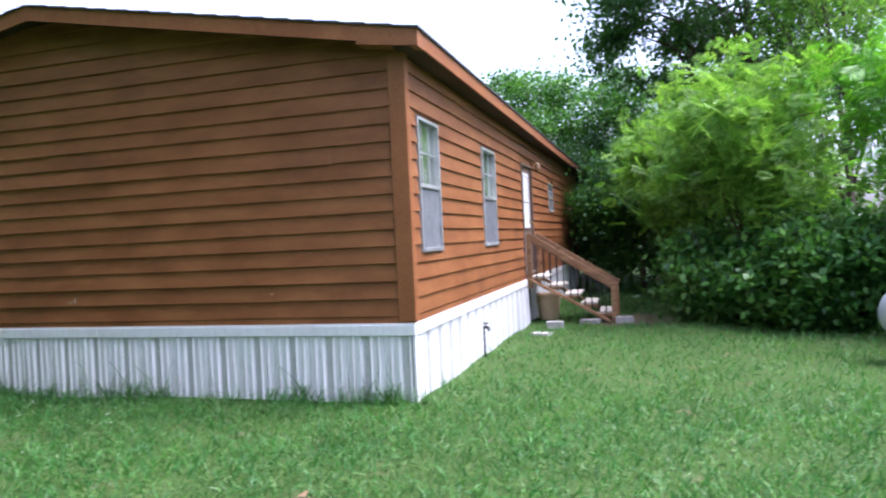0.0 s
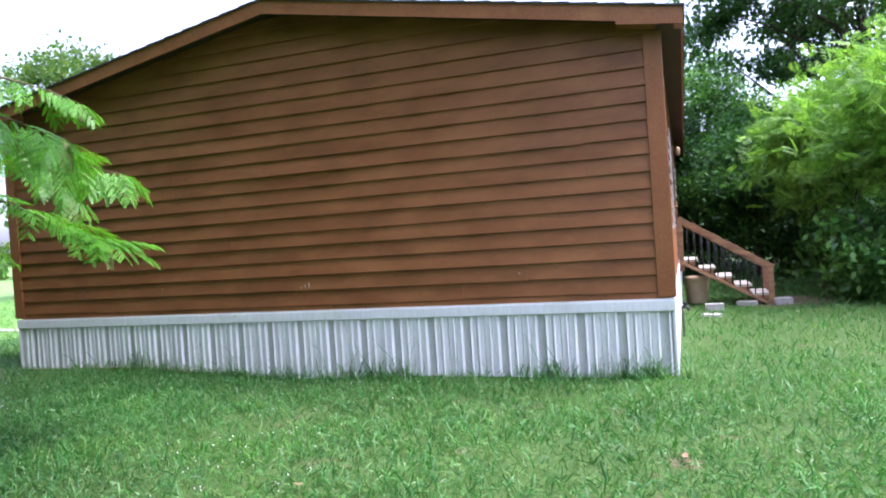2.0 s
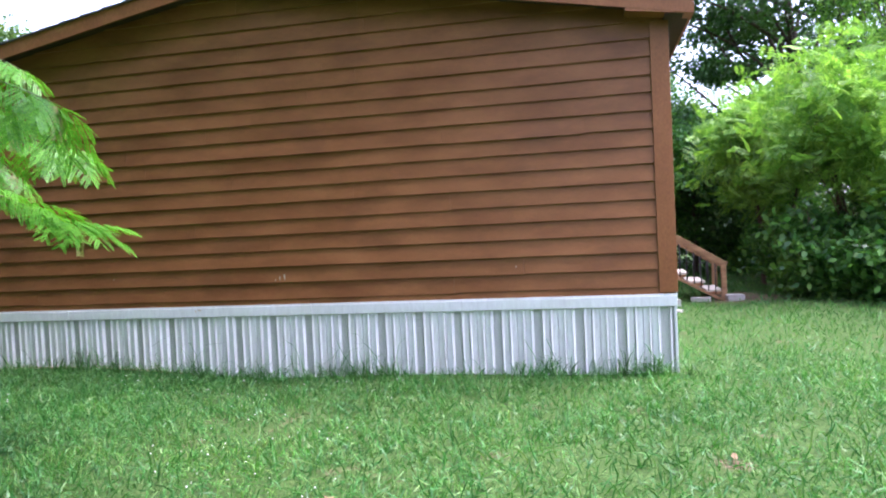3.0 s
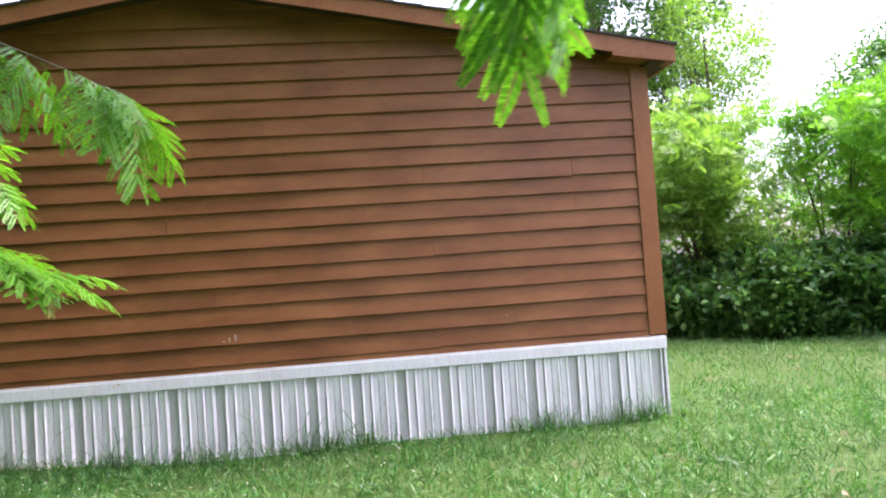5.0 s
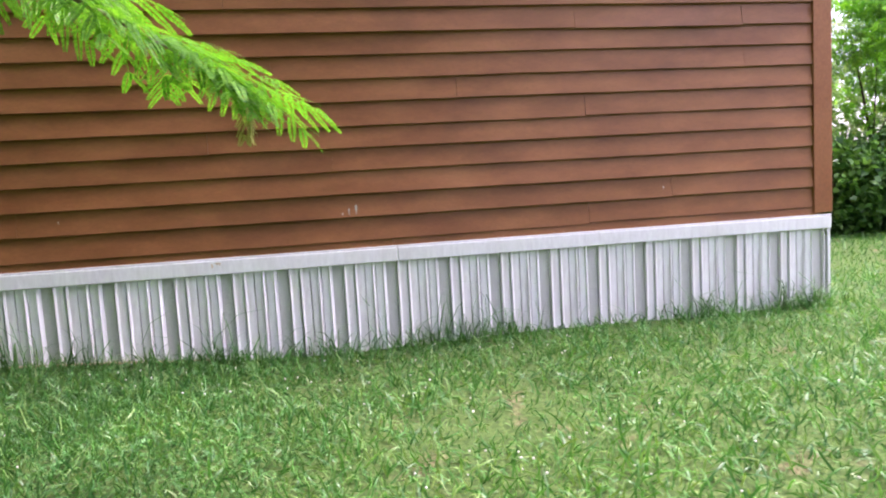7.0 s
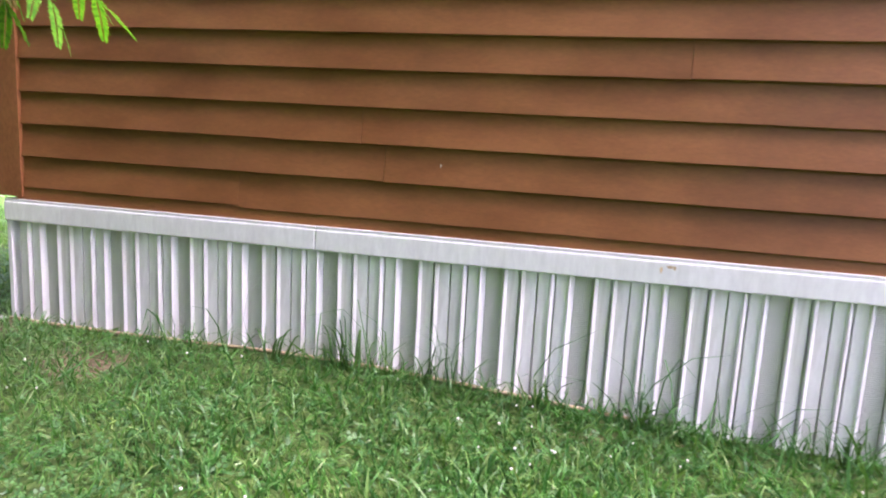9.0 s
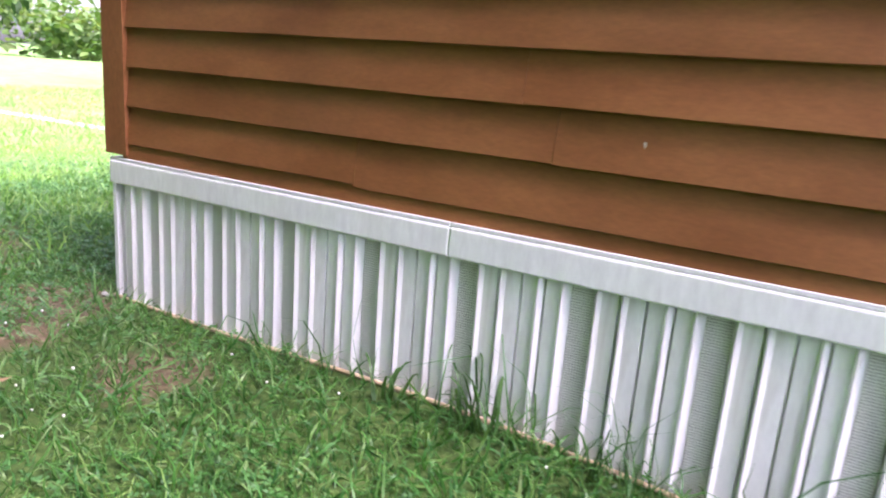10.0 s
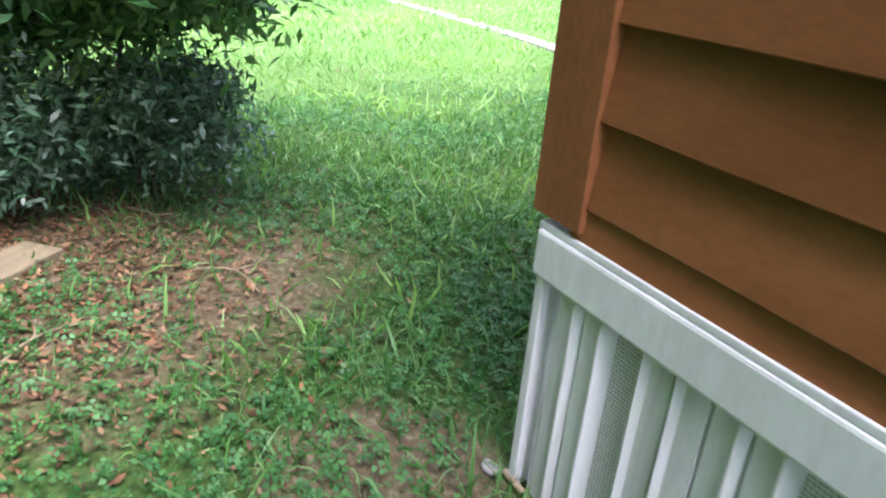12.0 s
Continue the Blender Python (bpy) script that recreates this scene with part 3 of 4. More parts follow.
for i in range(40):
    y = 0.02 + i * PANEL
    if 15.75 < y or 6.4 < y < 6.9:
        continue
    lean = 0.0 if i < 13 else rng_s.uniform(-2.5, 2.5) if i < 17 else 0.0
    share("skirting_panel", PANEL_ME, skirt, pose(0.004, y, 0.555, 0, 0, 90) @ pose(0, 0, 0, -abs(lean), lean, 0))
for i in range(20):
    share("skirting_panel", PANEL_ME, skirt, pose(-W - 0.004, 0.43 + i * PANEL, 0.555, 0, 0, -90))
# band: pieces that butt, with a rounded face and a small top rail
for a, b in ((-W - 0.036, -6.771), (-6.769, -3.751), (-3.749, 0.036)):
    hpart("skirting_band", boxed((a, -0.038, 0.545), (b, -0.005, 0.652), 0.008), M_BAND, skirt)
    hpart("skirting_rail", boxed((a, -0.033, 0.653), (b, 0.004, 0.669), 0.003), M_BAND, skirt)
for a, b in ((-0.004, 3.1), (3.102, 6.47), (7.55, LONG)):
    hpart("skirting_band", boxed((0.005, a, 0.545), (0.038, b, 0.652), 0.008), M_BAND, skirt)
    hpart("skirting_rail", boxed((-0.004, a, 0.653), (0.033, b, 0.669), 0.003), M_BAND, skirt)
hpart("skirting_band", boxed((-W - 0.038, -0.004, 0.545), (-W - 0.005, 8.5, 0.652), 0.006), M_BAND, skirt)
hpart("skirting_rail", boxed((-W - 0.033, -0.004, 0.653), (-W + 0.004, 8.5, 0.669), 0.003), M_BAND, skirt)
for x, z, w_, h_ in ((-5.094, 0.628, 0.03, 0.014), (-5.13, 0.612, 0.012, 0.03), (-5.075, 0.624, 0.012, 0.02)):
    bm = bmesh.new()
    bm.faces.new([bm.verts.new((x + w_ * math.cos(a) * (0.5 + 0.15 * math.sin(3 * a)), -0.0395, z + h_ * math.sin(a) * 0.5)) for a in np.linspace(0, 6.28, 11)[:-1]])
    hpart("rust_mark", bm, M_TAN, skirt, "small brown mark on the white band")
# corner posts of the skirting and the ground track
for x in (0.002, -W - 0.002):
    s = 1 if x > -1 else -1
    hpart("skirting_corner", boxed((min(x, x + s * 0.026), -0.03, -0.3), (max(x, x + s * 0.026), 0.03, 0.548), 0.004), M_VINYL, skirt)
bm = bmesh.new()
tube(bm, [(x, -0.035 - 0.006 * math.sin(3 * x), float(ground_z(x, 0)) + 0.012) for x in np.linspace(-W - 0.04, -5.2, 22)], [0.010] * 22, 6)
hpart("ground_track", bm, M_TAN, skirt, "thin stained track along the foot of the skirting")


# windows
def window(y0, y1, z0, z1):
    f = hpart("window", boxed((-0.1, y0 + 0.002, z0 + 0.002), (-0.086, y1 - 0.002, z1 - 0.002)), M_CURTAIN, None, "single-hung window with grey aluminium frame and insect screen")
    for lo, hi in (((-0.06, y0, z0), (0.03, y0 + 0.035, z1)), ((-0.06, y1 - 0.035, z0), (0.03, y1, z1)),
                   ((-0.06, y0 + 0.036, z1 - 0.035), (0.03, y1 - 0.036, z1)), ((-0.06, y0 + 0.036, z0), (0.045, y1 - 0.036, z0 + 0.04))):
        hpart("window_frame", boxed(lo, hi, 0.003), M_ALU, f)
    zm = (z0 + z1) / 2 - 0.01
    hpart("meeting_rail", boxed((-0.05, y0 + 0.036, zm - 0.02), (0.026, y1 - 0.036, zm + 0.02), 0.003), M_ALU, f)
    hpart("muntin", boxed((-0.036, y0 + 0.036, (zm + z1) / 2 - 0.008), (-0.018, y1 - 0.036, (zm + z1) / 2 + 0.008)), M_ALU, f)
    for ym in ((2 * y0 + y1) / 3, (y0 + 2 * y1) / 3):
        hpart("muntin", boxed((-0.036, ym - 0.008, zm + 0.021), (-0.018, ym + 0.008, z1 - 0.036)), M_ALU, f)
    g = hpart("pane", boxed((-0.030, y0 + 0.036, zm + 0.021), (-0.025, y1 - 0.036, z1 - 0.036)), M_GLASS, f)
    g.visible_shadow = False
    hpart("insect_screen", boxed((0.004, y0 + 0.036, z0 + 0.041), (0.007, y1 - 0.036, zm - 0.021)), M_SCREEN, f)
    n = 24
    bm = bmesh.new()
    cols = [(bm.verts.new((-0.07 + 0.008 * math.sin(i * 1.9), y0 + 0.04 + (y1 - y0 - 0.08) * i / n, zm)), bm.verts.new((-0.07 + 0.008 * math.sin(i * 1.9 + 0.4), y0 + 0.04 + (y1 - y0 - 0.08) * i / n, z1 - 0.04))) for i in range(n + 1)]
    for a, b in zip(cols, cols[1:]):
        bm.faces.new((a[0], b[0], b[1], a[1]))
    hpart("curtain", bm, M_CURTAIN, f)


for o in WINDOWS:
    window(*o)

# door with a white glazed panel
y0, y1, z0, z1 = DOOR
door = hpart("door", boxed((-0.06, y0 + 0.05, z0 + 0.02), (-0.015, y1 - 0.05, z1 - 0.05), 0.003), M_DOOR, None, "brown entry door with a white glazed panel")
for lo, hi in (((-0.1, y0, z0), (0.03, y0 + 0.048, z1)), ((-0.1, y1 - 0.048, z0), (0.03, y1, z1)), ((-0.1, y0 + 0.049, z1 - 0.048), (0.03, y1 - 0.049, z1)), ((-0.1, y0 + 0.049, z0 - 0.02), (0.05, y1 - 0.049, z0 + 0.018))):
    hpart("door_frame", boxed(lo, hi, 0.003), M_DOOR, door)
for lo, hi in (((6.6, 1.62), (6.66, 2.66)), ((7.08, 1.62), (7.14, 2.66)), ((6.661, 2.6), (7.079, 2.66)), ((6.661, 1.62), (7.079, 1.68)), ((6.661, 2.11), (7.079, 2.14))):
    hpart("glazing_frame", boxed((-0.014, lo[0], lo[1]), (0.012, hi[0], hi[1]), 0.003), M_WHITE, door)
hpart("door_blind", boxed((-0.014, 6.661, 1.681), (-0.008, 7.079, 2.599)), M_WHITE, door)
bm = bmesh.new()
bmesh.ops.create_uvsphere(bm, u_segments=12, v_segments=8, radius=0.03, matrix=Matrix.Translation((0.03, 7.24, 1.72)))
tube(bm, [(-0.014, 7.24, 1.72), (0.02, 7.24, 1.72)], [0.014, 0.014], 10)
hpart("door_knob", bm, M_BRASS, door)

# porch light beside the door
lamp = hpart("porch_light", boxed((0.02, 7.63, 2.83), (0.034, 7.73, 2.95), 0.004), M_BRASS, None, "small brass porch light")
bm = bmesh.new()
tube(bm, bent([(0.034, 7.68, 2.87), (0.08, 7.68, 2.94), (0.12, 7.68, 2.91)], 5), [0.008] * 11, 6)
hpart("arm", bm, M_BRASS, lamp)
bm = bmesh.new()
tube(bm, [(0.12, 7.68, 2.92), (0.12, 7.68, 2.89), (0.12, 7.68, 2.79), (0.12, 7.68, 2.75)], [0.02, 0.05, 0.045, 0.03], 10)
hpart("shade", bm, M_FROST, lamp)

# outside tap on its pipe
bm = bmesh.new()
tube(bm, [(0.075, 2.66, -0.25), (0.075, 2.66, 0.27)], [0.014, 0.014], 8)
tap = tagged(part("outdoor_tap", bm, M_BLACK), "dark outdoor tap on a pipe beside the white skirting", "tap")
bm = bmesh.new()
tube(bm, bent([(0.075, 2.66, 0.26), (0.1, 2.645, 0.28), (0.14, 2.63, 0.265), (0.15, 2.625, 0.225)], 5), [0.02] * 16, 8)
part("spout", bm, M_BLACK, tap)
bm = bmesh.new()
tube(bm, [(0.105, 2.645, 0.28), (0.105, 2.645, 0.325)], [0.008, 0.008], 6)
tube(bm, [(0.105, 2.645, 0.32), (0.105, 2.645, 0.337)], [0.036, 0.036], 10)
part("handle", bm, M_BLACK, tap)

# ---- stairs ----
SY0, SY1 = 6.5, 7.5
stairs = thing("wooden_stairs", "brown wooden entry stairs with sloping rails and black balusters", "stairs", (0.75, 6.8, -0.15))
ST = Matrix.Translation((-0.75, -6.8, 0.15))


def spart(name, bm, material, label=""):
    ob = part(name, bm, material, stairs, label)
    ob.matrix_basis = ST
    return ob


def rail_z(x):
    return 1.47 - 0.625 * (x - 0.06)


def string_z(x):
    return 0.66 - 0.55 * (x - 0.06)


for y in (SY0, SY1):
    spart("stringer", beam((0.04, y, string_z(0.04)), (1.5, y, string_z(1.5)), 0.15, 0.045), M_DECK)
    spart("handrail", beam((0.05, y, rail_z(0.05)), (1.63, y, rail_z(1.63)), 0.05, 0.1), M_DECK)
    spart("upper_rail", beam((0.05, y + 0.03, rail_z(0.05) - 0.075), (1.58, y + 0.03, rail_z(1.58) - 0.075), 0.085, 0.036), M_DECK)
    spart("post", boxed((1.53, y - 0.045, -0.19), (1.62, y + 0.045, rail_z(1.58) - 0.03), 0.004), M_DECK)
    spart("post", boxed((0.04, y - 0.045, 0.5), (0.12, y + 0.045, rail_z(0.08) - 0.03), 0.004), M_DECK)
    for i in range(11):
        x = 0.2 + i * 0.123
        bm = bmesh.new()
        tube(bm, [(x, y, string_z(x) + 0.05), (x, y, rail_z(x) - 0.06)], [0.0105, 0.0105], 6)
        spart("baluster", bm, M_BLACK)
for i in range(5):
    x, z = 0.1 + i * 0.3, 0.71 - i * 0.168
    spart("tread", boxed((x - 0.02, SY0 + 0.03, z - 0.04), (x + 0.26, SY1 - 0.03, z), 0.004), M_TREAD)
    spart("cleat", boxed((x, SY0 + 0.024, z - 0.09), (x + 0.22, SY0 + 0.06, z - 0.041), 0.003), M_DECK)


def block(x, y, l, w, h, rz, label, mat=None):
    bm = boxed((-l / 2, -w / 2, 0), (l / 2, w / 2, h), 0.008)
    for v in bm.verts:
        v.co += Vector((noise.noise(v.co * 9 + Vector((x, y, 0))), noise.noise(v.co * 7), noise.noise(v.co * 8 + Vector((y, x, 1))))) * 0.008
    ob = tagged(part("concrete_block", bm, mat or M_BLOCK), label, "block", "blocks by the stairs")
    ob.matrix_basis = pose(x, y, float(ground_z(x, y)) - 0.02, 0, 0, rz)
    return ob


block(1.74, 6.42, 0.3, 0.2, 0.13, 8, "grey concrete block at the foot of the stairs")
block(1.15, 6.4, 0.34, 0.2, 0.1, -12, "grey concrete block under the stair stringer")
block(0.58, 5.9, 0.3, 0.18, 0.14, 5, "pale concrete block lying beside the stairs")
block(0.5, 4.85, 0.3, 0.22, 0.06, -15, "flat pale paving block in the grass by the skirting")

# tan plastic bin under the stairs
bm = bmesh.new()
tube(bm, [(0, 0, 0.0), (0, 0, 0.03), (0, 0, 0.46), (0, 0, 0.5), (0, 0, 0.505)], [0.17, 0.19, 0.23, 0.24, 0.22], 20)
bin_ob = tagged(part("plastic_bin", bm, M_TAN), "tan plastic bin standing under the entry stairs", "bin")
bin_ob.location = (0.32, 7.05, float(ground_z(0.32, 7.05)))
bm = bmesh.new()
tube(bm, [(0, 0, 0.455), (0, 0, 0.475)], [0.248, 0.248], 20)
part("rim", bm, M_TAN, bin_ob)

# gas tank at the edge of the lawn
tank = thing("gas_tank", "pale grey horizontal gas tank with domed ends on short legs", "gas tank", (5.72, 2.38, float(ground_z(5.5, 2.3)) - 0.06))
bm = bmesh.new()
R, L2 = 0.33, 0.72
prof = [(-L2 - R * math.cos(a), R * math.sin(a)) for a in np.linspace(0.02, math.pi / 2, 8)] + [(L2 + R * math.sin(a), R * math.cos(a)) for a in np.linspace(0, math.pi / 2 - 0.02, 8)]
tube(bm, [(px, 0, 0.62) for px, r in prof], [r for px, r in prof], 28)
part("tank_shell", bm, M_TANK, tank)
for px in (-0.55, 0.55):
    part("leg", boxed((px - 0.03, -0.2, 0), (px + 0.03, 0.2, 0.36), 0.005), M_TANK, tank)
bm = bmesh.new()
tube(bm, [(0, 0, 0.93), (0, 0, 1.02), (0, 0, 1.06), (0, 0, 1.07)], [0.13, 0.13, 0.11, 0.02], 16)
part("valve_cover", bm, M_TANK, tank)

# ---- trees and bushes ----
LEAF_V = [(0, 0, 0), (0.32, 0.42, 0.06), (0, 1, -0.06), (-0.32, 0.42, 0.06)]
LEAF_Q = [(0, 1, 2, 3)]
LONG_V = [(0, 0, 0), (0.17, 0.45, 0.05), (0, 1, -0.08), (-0.17, 0.45, 0.05)]


def frond_flat(pairs=6):
    """A feathery leaf as a flat set of narrow side blades, 1 long."""
    v, q = [], []
    for i in range(pairs):
        y = 0.18 + 0.8 * i / pairs
        l = 0.42 * math.sin(math.pi * (0.25 + 0.6 * i / pairs))
        for s in (-1, 1):
            b = len(v)
            v += [(0, y, 0), (s * l * 0.5, y + 0.03, 0.02), (s * l, y + 0.17, -0.06), (s * l * 0.5, y + 0.14, 0.0)]
            q.append((b, b + 1, b + 2, b + 3))
    return v, q


FLAT_V, FLAT_Q = frond_flat()


def clumps(rng, n, centre, radii, low=0.0, hollow=0.35):
    """Clump centres in an uneven egg-shaped crown."""
    out = []
    while len(out) < n:
        p = rng.uniform(-1, 1, 3)
        r = np.linalg.norm(p)
        lim = 0.82 + 0.3 * noise.noise(Vector(p) * 1.7 + Vector(centre) * 0.37)
        if hollow < r < lim and p[2] > -1 + low:
            out.append(np.array(centre) + p * np.array(radii))
    return np.array(out)


def crown_mesh(rng, cl, per, spread, size, shape, material, tilt=0.7, name="crown"):
    n = len(cl) * per
    idx = np.repeat(np.arange(len(cl)), per)
    s = rng.uniform(0.6, 1.25, len(cl))[idx]
    pos = cl[idx] + rng.normal(0, 1, (n, 3)) * np.array([1, 1, 0.55]) * (spread * s)[:, None]
    pos[:, 2] = np.maximum(pos[:, 2], ground_z(pos[:, 0], pos[:, 1]) + 0.05)
    tv, tq = shape
    return scatter(name, tv, tq, [], turns(rng, n, tilt, (size * 0.65, size * 1.3)), pos, material)


def tree(seed, name, label, category, x, y, height, crown, n_clumps, per, spread, size, shape, material, trunk_r=0.15, stems=1, lean=(0, 0), low=0.0, group="", hollow=0.35, limbs=26):
    """A tapered trunk with limbs that reach the clumps of its crown. crown: centre offset and radii."""
    rng = np.random.default_rng(seed)
    z0 = float(ground_z(x, y))
    t = thing(name, label, category, (x, y, z0), group)
    back_m = Matrix.Translation((-x, -y, -z0))
    (cx, cy, cz), radii = crown
    centre = (x + cx, y + cy, z0 + cz)
    cl = clumps(rng, n_clumps, centre, radii, low, hollow)
    bm = bmesh.new()
    for s in range(stems):
        ox, oy = (rng.uniform(-0.35, 0.35, 2) * min(1, radii[0] / 2) if stems > 1 else (0, 0))
        top = (x + cx * 0.9 + ox * 3 + lean[0], y + cy * 0.9 + oy * 3 + lean[1], z0 + height * rng.uniform(0.7, 0.85))
        line = bent([(x + ox, y + oy, z0 - 0.15), (x + ox * 1.2 + cx * 0.2 + lean[0] * 0.3, y + oy * 1.2 + cy * 0.2, z0 + height * 0.3), top], 6)
        n = len(line)
        tube(bm, line, [trunk_r * (1.25 if i == 0 else 1.0) * (1 - 0.78 * i / (n - 1)) for i in range(n)], 8)
        for c in cl[rng.permutation(len(cl))[:limbs // stems]]:
            k = int(n * rng.uniform(0.35, 0.9))
            p = line[min(k, n - 1)]
            mid = (p + Vector(c)) / 2 + Vector((0, 0, rng.uniform(-0.1, 0.35)))
            br = bent([p, mid, Vector(c)], 3)
            r0 = trunk_r * (1 - 0.78 * k / n) * 0.45
            tube(bm, br, [max(0.006, r0 * (1 - 0.85 * i / (len(br) - 1))) for i in range(len(br))], 5)
    ob = part("trunk", bm, M_BARK, t)
    ob.matrix_basis = back_m
    cr = new("crown", crown_mesh(rng, cl, per, spread, size, shape, material))
    cr.parent, cr.matrix_basis = t, back_m
    return t


BROAD, NARROW, FEATHER = (LEAF_V, LEAF_Q), (LONG_V, LEAF_Q), (FLAT_V, FLAT_Q)

# tall oaks behind the hedge
tree(1, "oak_tree", "tall dark-leaved oak with gaps in its crown", "tree", 5.6, 15.5, 13, ((-0.8, 0, 8.6), (5.0, 4.5, 4.6)), 120, 300, 0.42, 0.17, BROAD, M_OAK, 0.28, group="oaks", low=0.1)
tree(2, "oak_tree", "tall oak with a broken crown at the lawn's edge", "tree", 14.2, 14.0, 9.0, ((0, 0, 6.2), (2.4, 2.3, 2.8)), 40, 130, 0.4, 0.17, BROAD, M_BUSH, 0.2, group="oaks")
tree(6, "ash_tree", "slender light-green tree above the mimosas", "tree", 6.6, 11.4, 9.2, ((0, 0, 6.4), (1.9, 1.8, 3.0)), 62, 130, 0.36, 0.15, NARROW, M_YOUNG, 0.12)
tree(3, "oak_tree", "leafy oak rising behind the home's roof", "tree", -2.2, 21.5, 8.2, ((0, 0, 5.6), (3.0, 2.8, 3.0)), 55, 240, 0.5, 0.16, BROAD, M_BUSH, 0.2, group="oaks")
tree(4, "oak_tree", "leafy tree standing behind the long home", "tree", 1.2, 20.5, 7.4, ((0, 0, 4.0), (2.6, 2.4, 3.9)), 70, 260, 0.45, 0.15, BROAD, M_BUSH, 0.18, group="oaks")
tree(5, "oak_tree", "tall light-green tree beyond the meadow", "tree", -25.5, 17.5, 12, ((0, 0, 7.6), (3.6, 3.6, 4.4)), 60, 220, 0.6, 0.22, BROAD, M_WOODS, 0.3, group="oaks")
# shaded understory behind the stairs
for i, (x, y, h) in enumerate(((0.6, 16.9, 4.6), (2.3, 15.2, 5.0), (3.6, 12.6, 4.8), (2.9, 18.3, 5.6), (-0.6, 18.9, 5.4), (2.0, 13.2, 4.2), (1.1, 20.2, 6.0), (3.0, 16.6, 5.2))):
    tree(20 + i, "understory_tree", "dark-leaved young tree in the thicket", "tree", x, y, h, ((0, 0, h * 0.52), (1.9, 1.8, h * 0.52)), 62, 270, 0.36, 0.13, BROAD, M_OAK if i % 2 == 0 else M_BUSH, 0.08, group="thicket trees", hollow=0.2)
# feathery mimosas over the hedge
for i, (x, y, h, cx, cy, rx) in enumerate(((4.3, 7.3, 4.9, -0.3, -0.3, 2.0), (6.6, 6.3, 4.9, 0.2, -0.8, 2.2), (3.2, 9.6, 4.6, 0.0, -0.2, 1.8), (8.8, 5.2, 4.7, 0.3, -0.4, 2.0))):
    tree(40 + i, "mimosa_tree", "light-green feathery mimosa above the dark hedge", "tree", x, y, h, ((cx, cy, h * 0.66), (rx, rx * 0.9, h * 0.36)), 66, 34, 0.3, 0.34, FEATHER, M_YOUNG if i % 2 == 0 else M_MIMOSA, 0.05, stems=3, group="mimosas by the hedge", hollow=0.1)
# hedge of broad-leaved bushes
for i, (x, y, r, h) in enumerate(((3.4, 8.2, 0.9, 2.3), (3.5, 6.6, 1.1, 2.4), (4.6, 5.75, 1.1, 2.3), (5.9, 5.4, 1.2, 2.4), (7.2, 4.9, 1.2, 2.2), (8.6, 4.2, 1.3, 2.3), (10.2, 3.6, 1.3, 2.4), (4.9, 7.2, 1.2, 3.0), (3.9, 10.5, 1.0, 2.6), (3.3, 12.9, 0.9, 2.2), (4.0, 6.4, 0.9, 1.1), (5.2, 5.7, 0.9, 1.0), (6.6, 5.4, 1.0, 1.0), (8.0, 4.8, 1.0, 1.0), (5.9, 6.9, 1.1, 1.4), (7.4, 6.6, 1.2, 1.5))):
    h *= 0.8 if h > 2 else 1.0
    tree(60 + i, "hedge_bush", "dense dark-green broad-leaved bush at the lawn's edge", "bush", x, y, h, ((0, 0, h * 0.44), (r, r, h * 0.52)), 64, 120, 0.22, 0.14, BROAD, M_BUSH, 0.03, stems=3, group="hedge bushes", hollow=0.25, limbs=18)
# glossy shrub beside the far end of the gable
tree(80, "evergreen_shrub", "glossy dark evergreen shrub over leaf litter", "shrub", -11.35, -0.95, 2.5, ((0.4, 0.3, 1.5), (1.35, 1.15, 1.08)), 140, 190, 0.15, 0.085, NARROW, M_HOLLY, 0.03, stems=5, hollow=0.25, limbs=20)
tree(81, "grey_shrub", "low grey-green shrub under the evergreen", "shrub", -10.85, -0.5, 0.72, ((0, 0, 0.36), (0.56, 0.5, 0.36)), 56, 150, 0.09, 0.055, NARROW, M_GREY, 0.008, stems=3, hollow=0.1, limbs=8)
tree(82, "grey_shrub", "low leafy shrub beside the weathered board", "shrub", -10.75, -1.2, 0.8, ((0, 0, 0.4), (0.48, 0.45, 0.42)), 52, 140, 0.09, 0.055, NARROW, M_GREY, 0.008, stems=3, hollow=0.1, limbs=8)


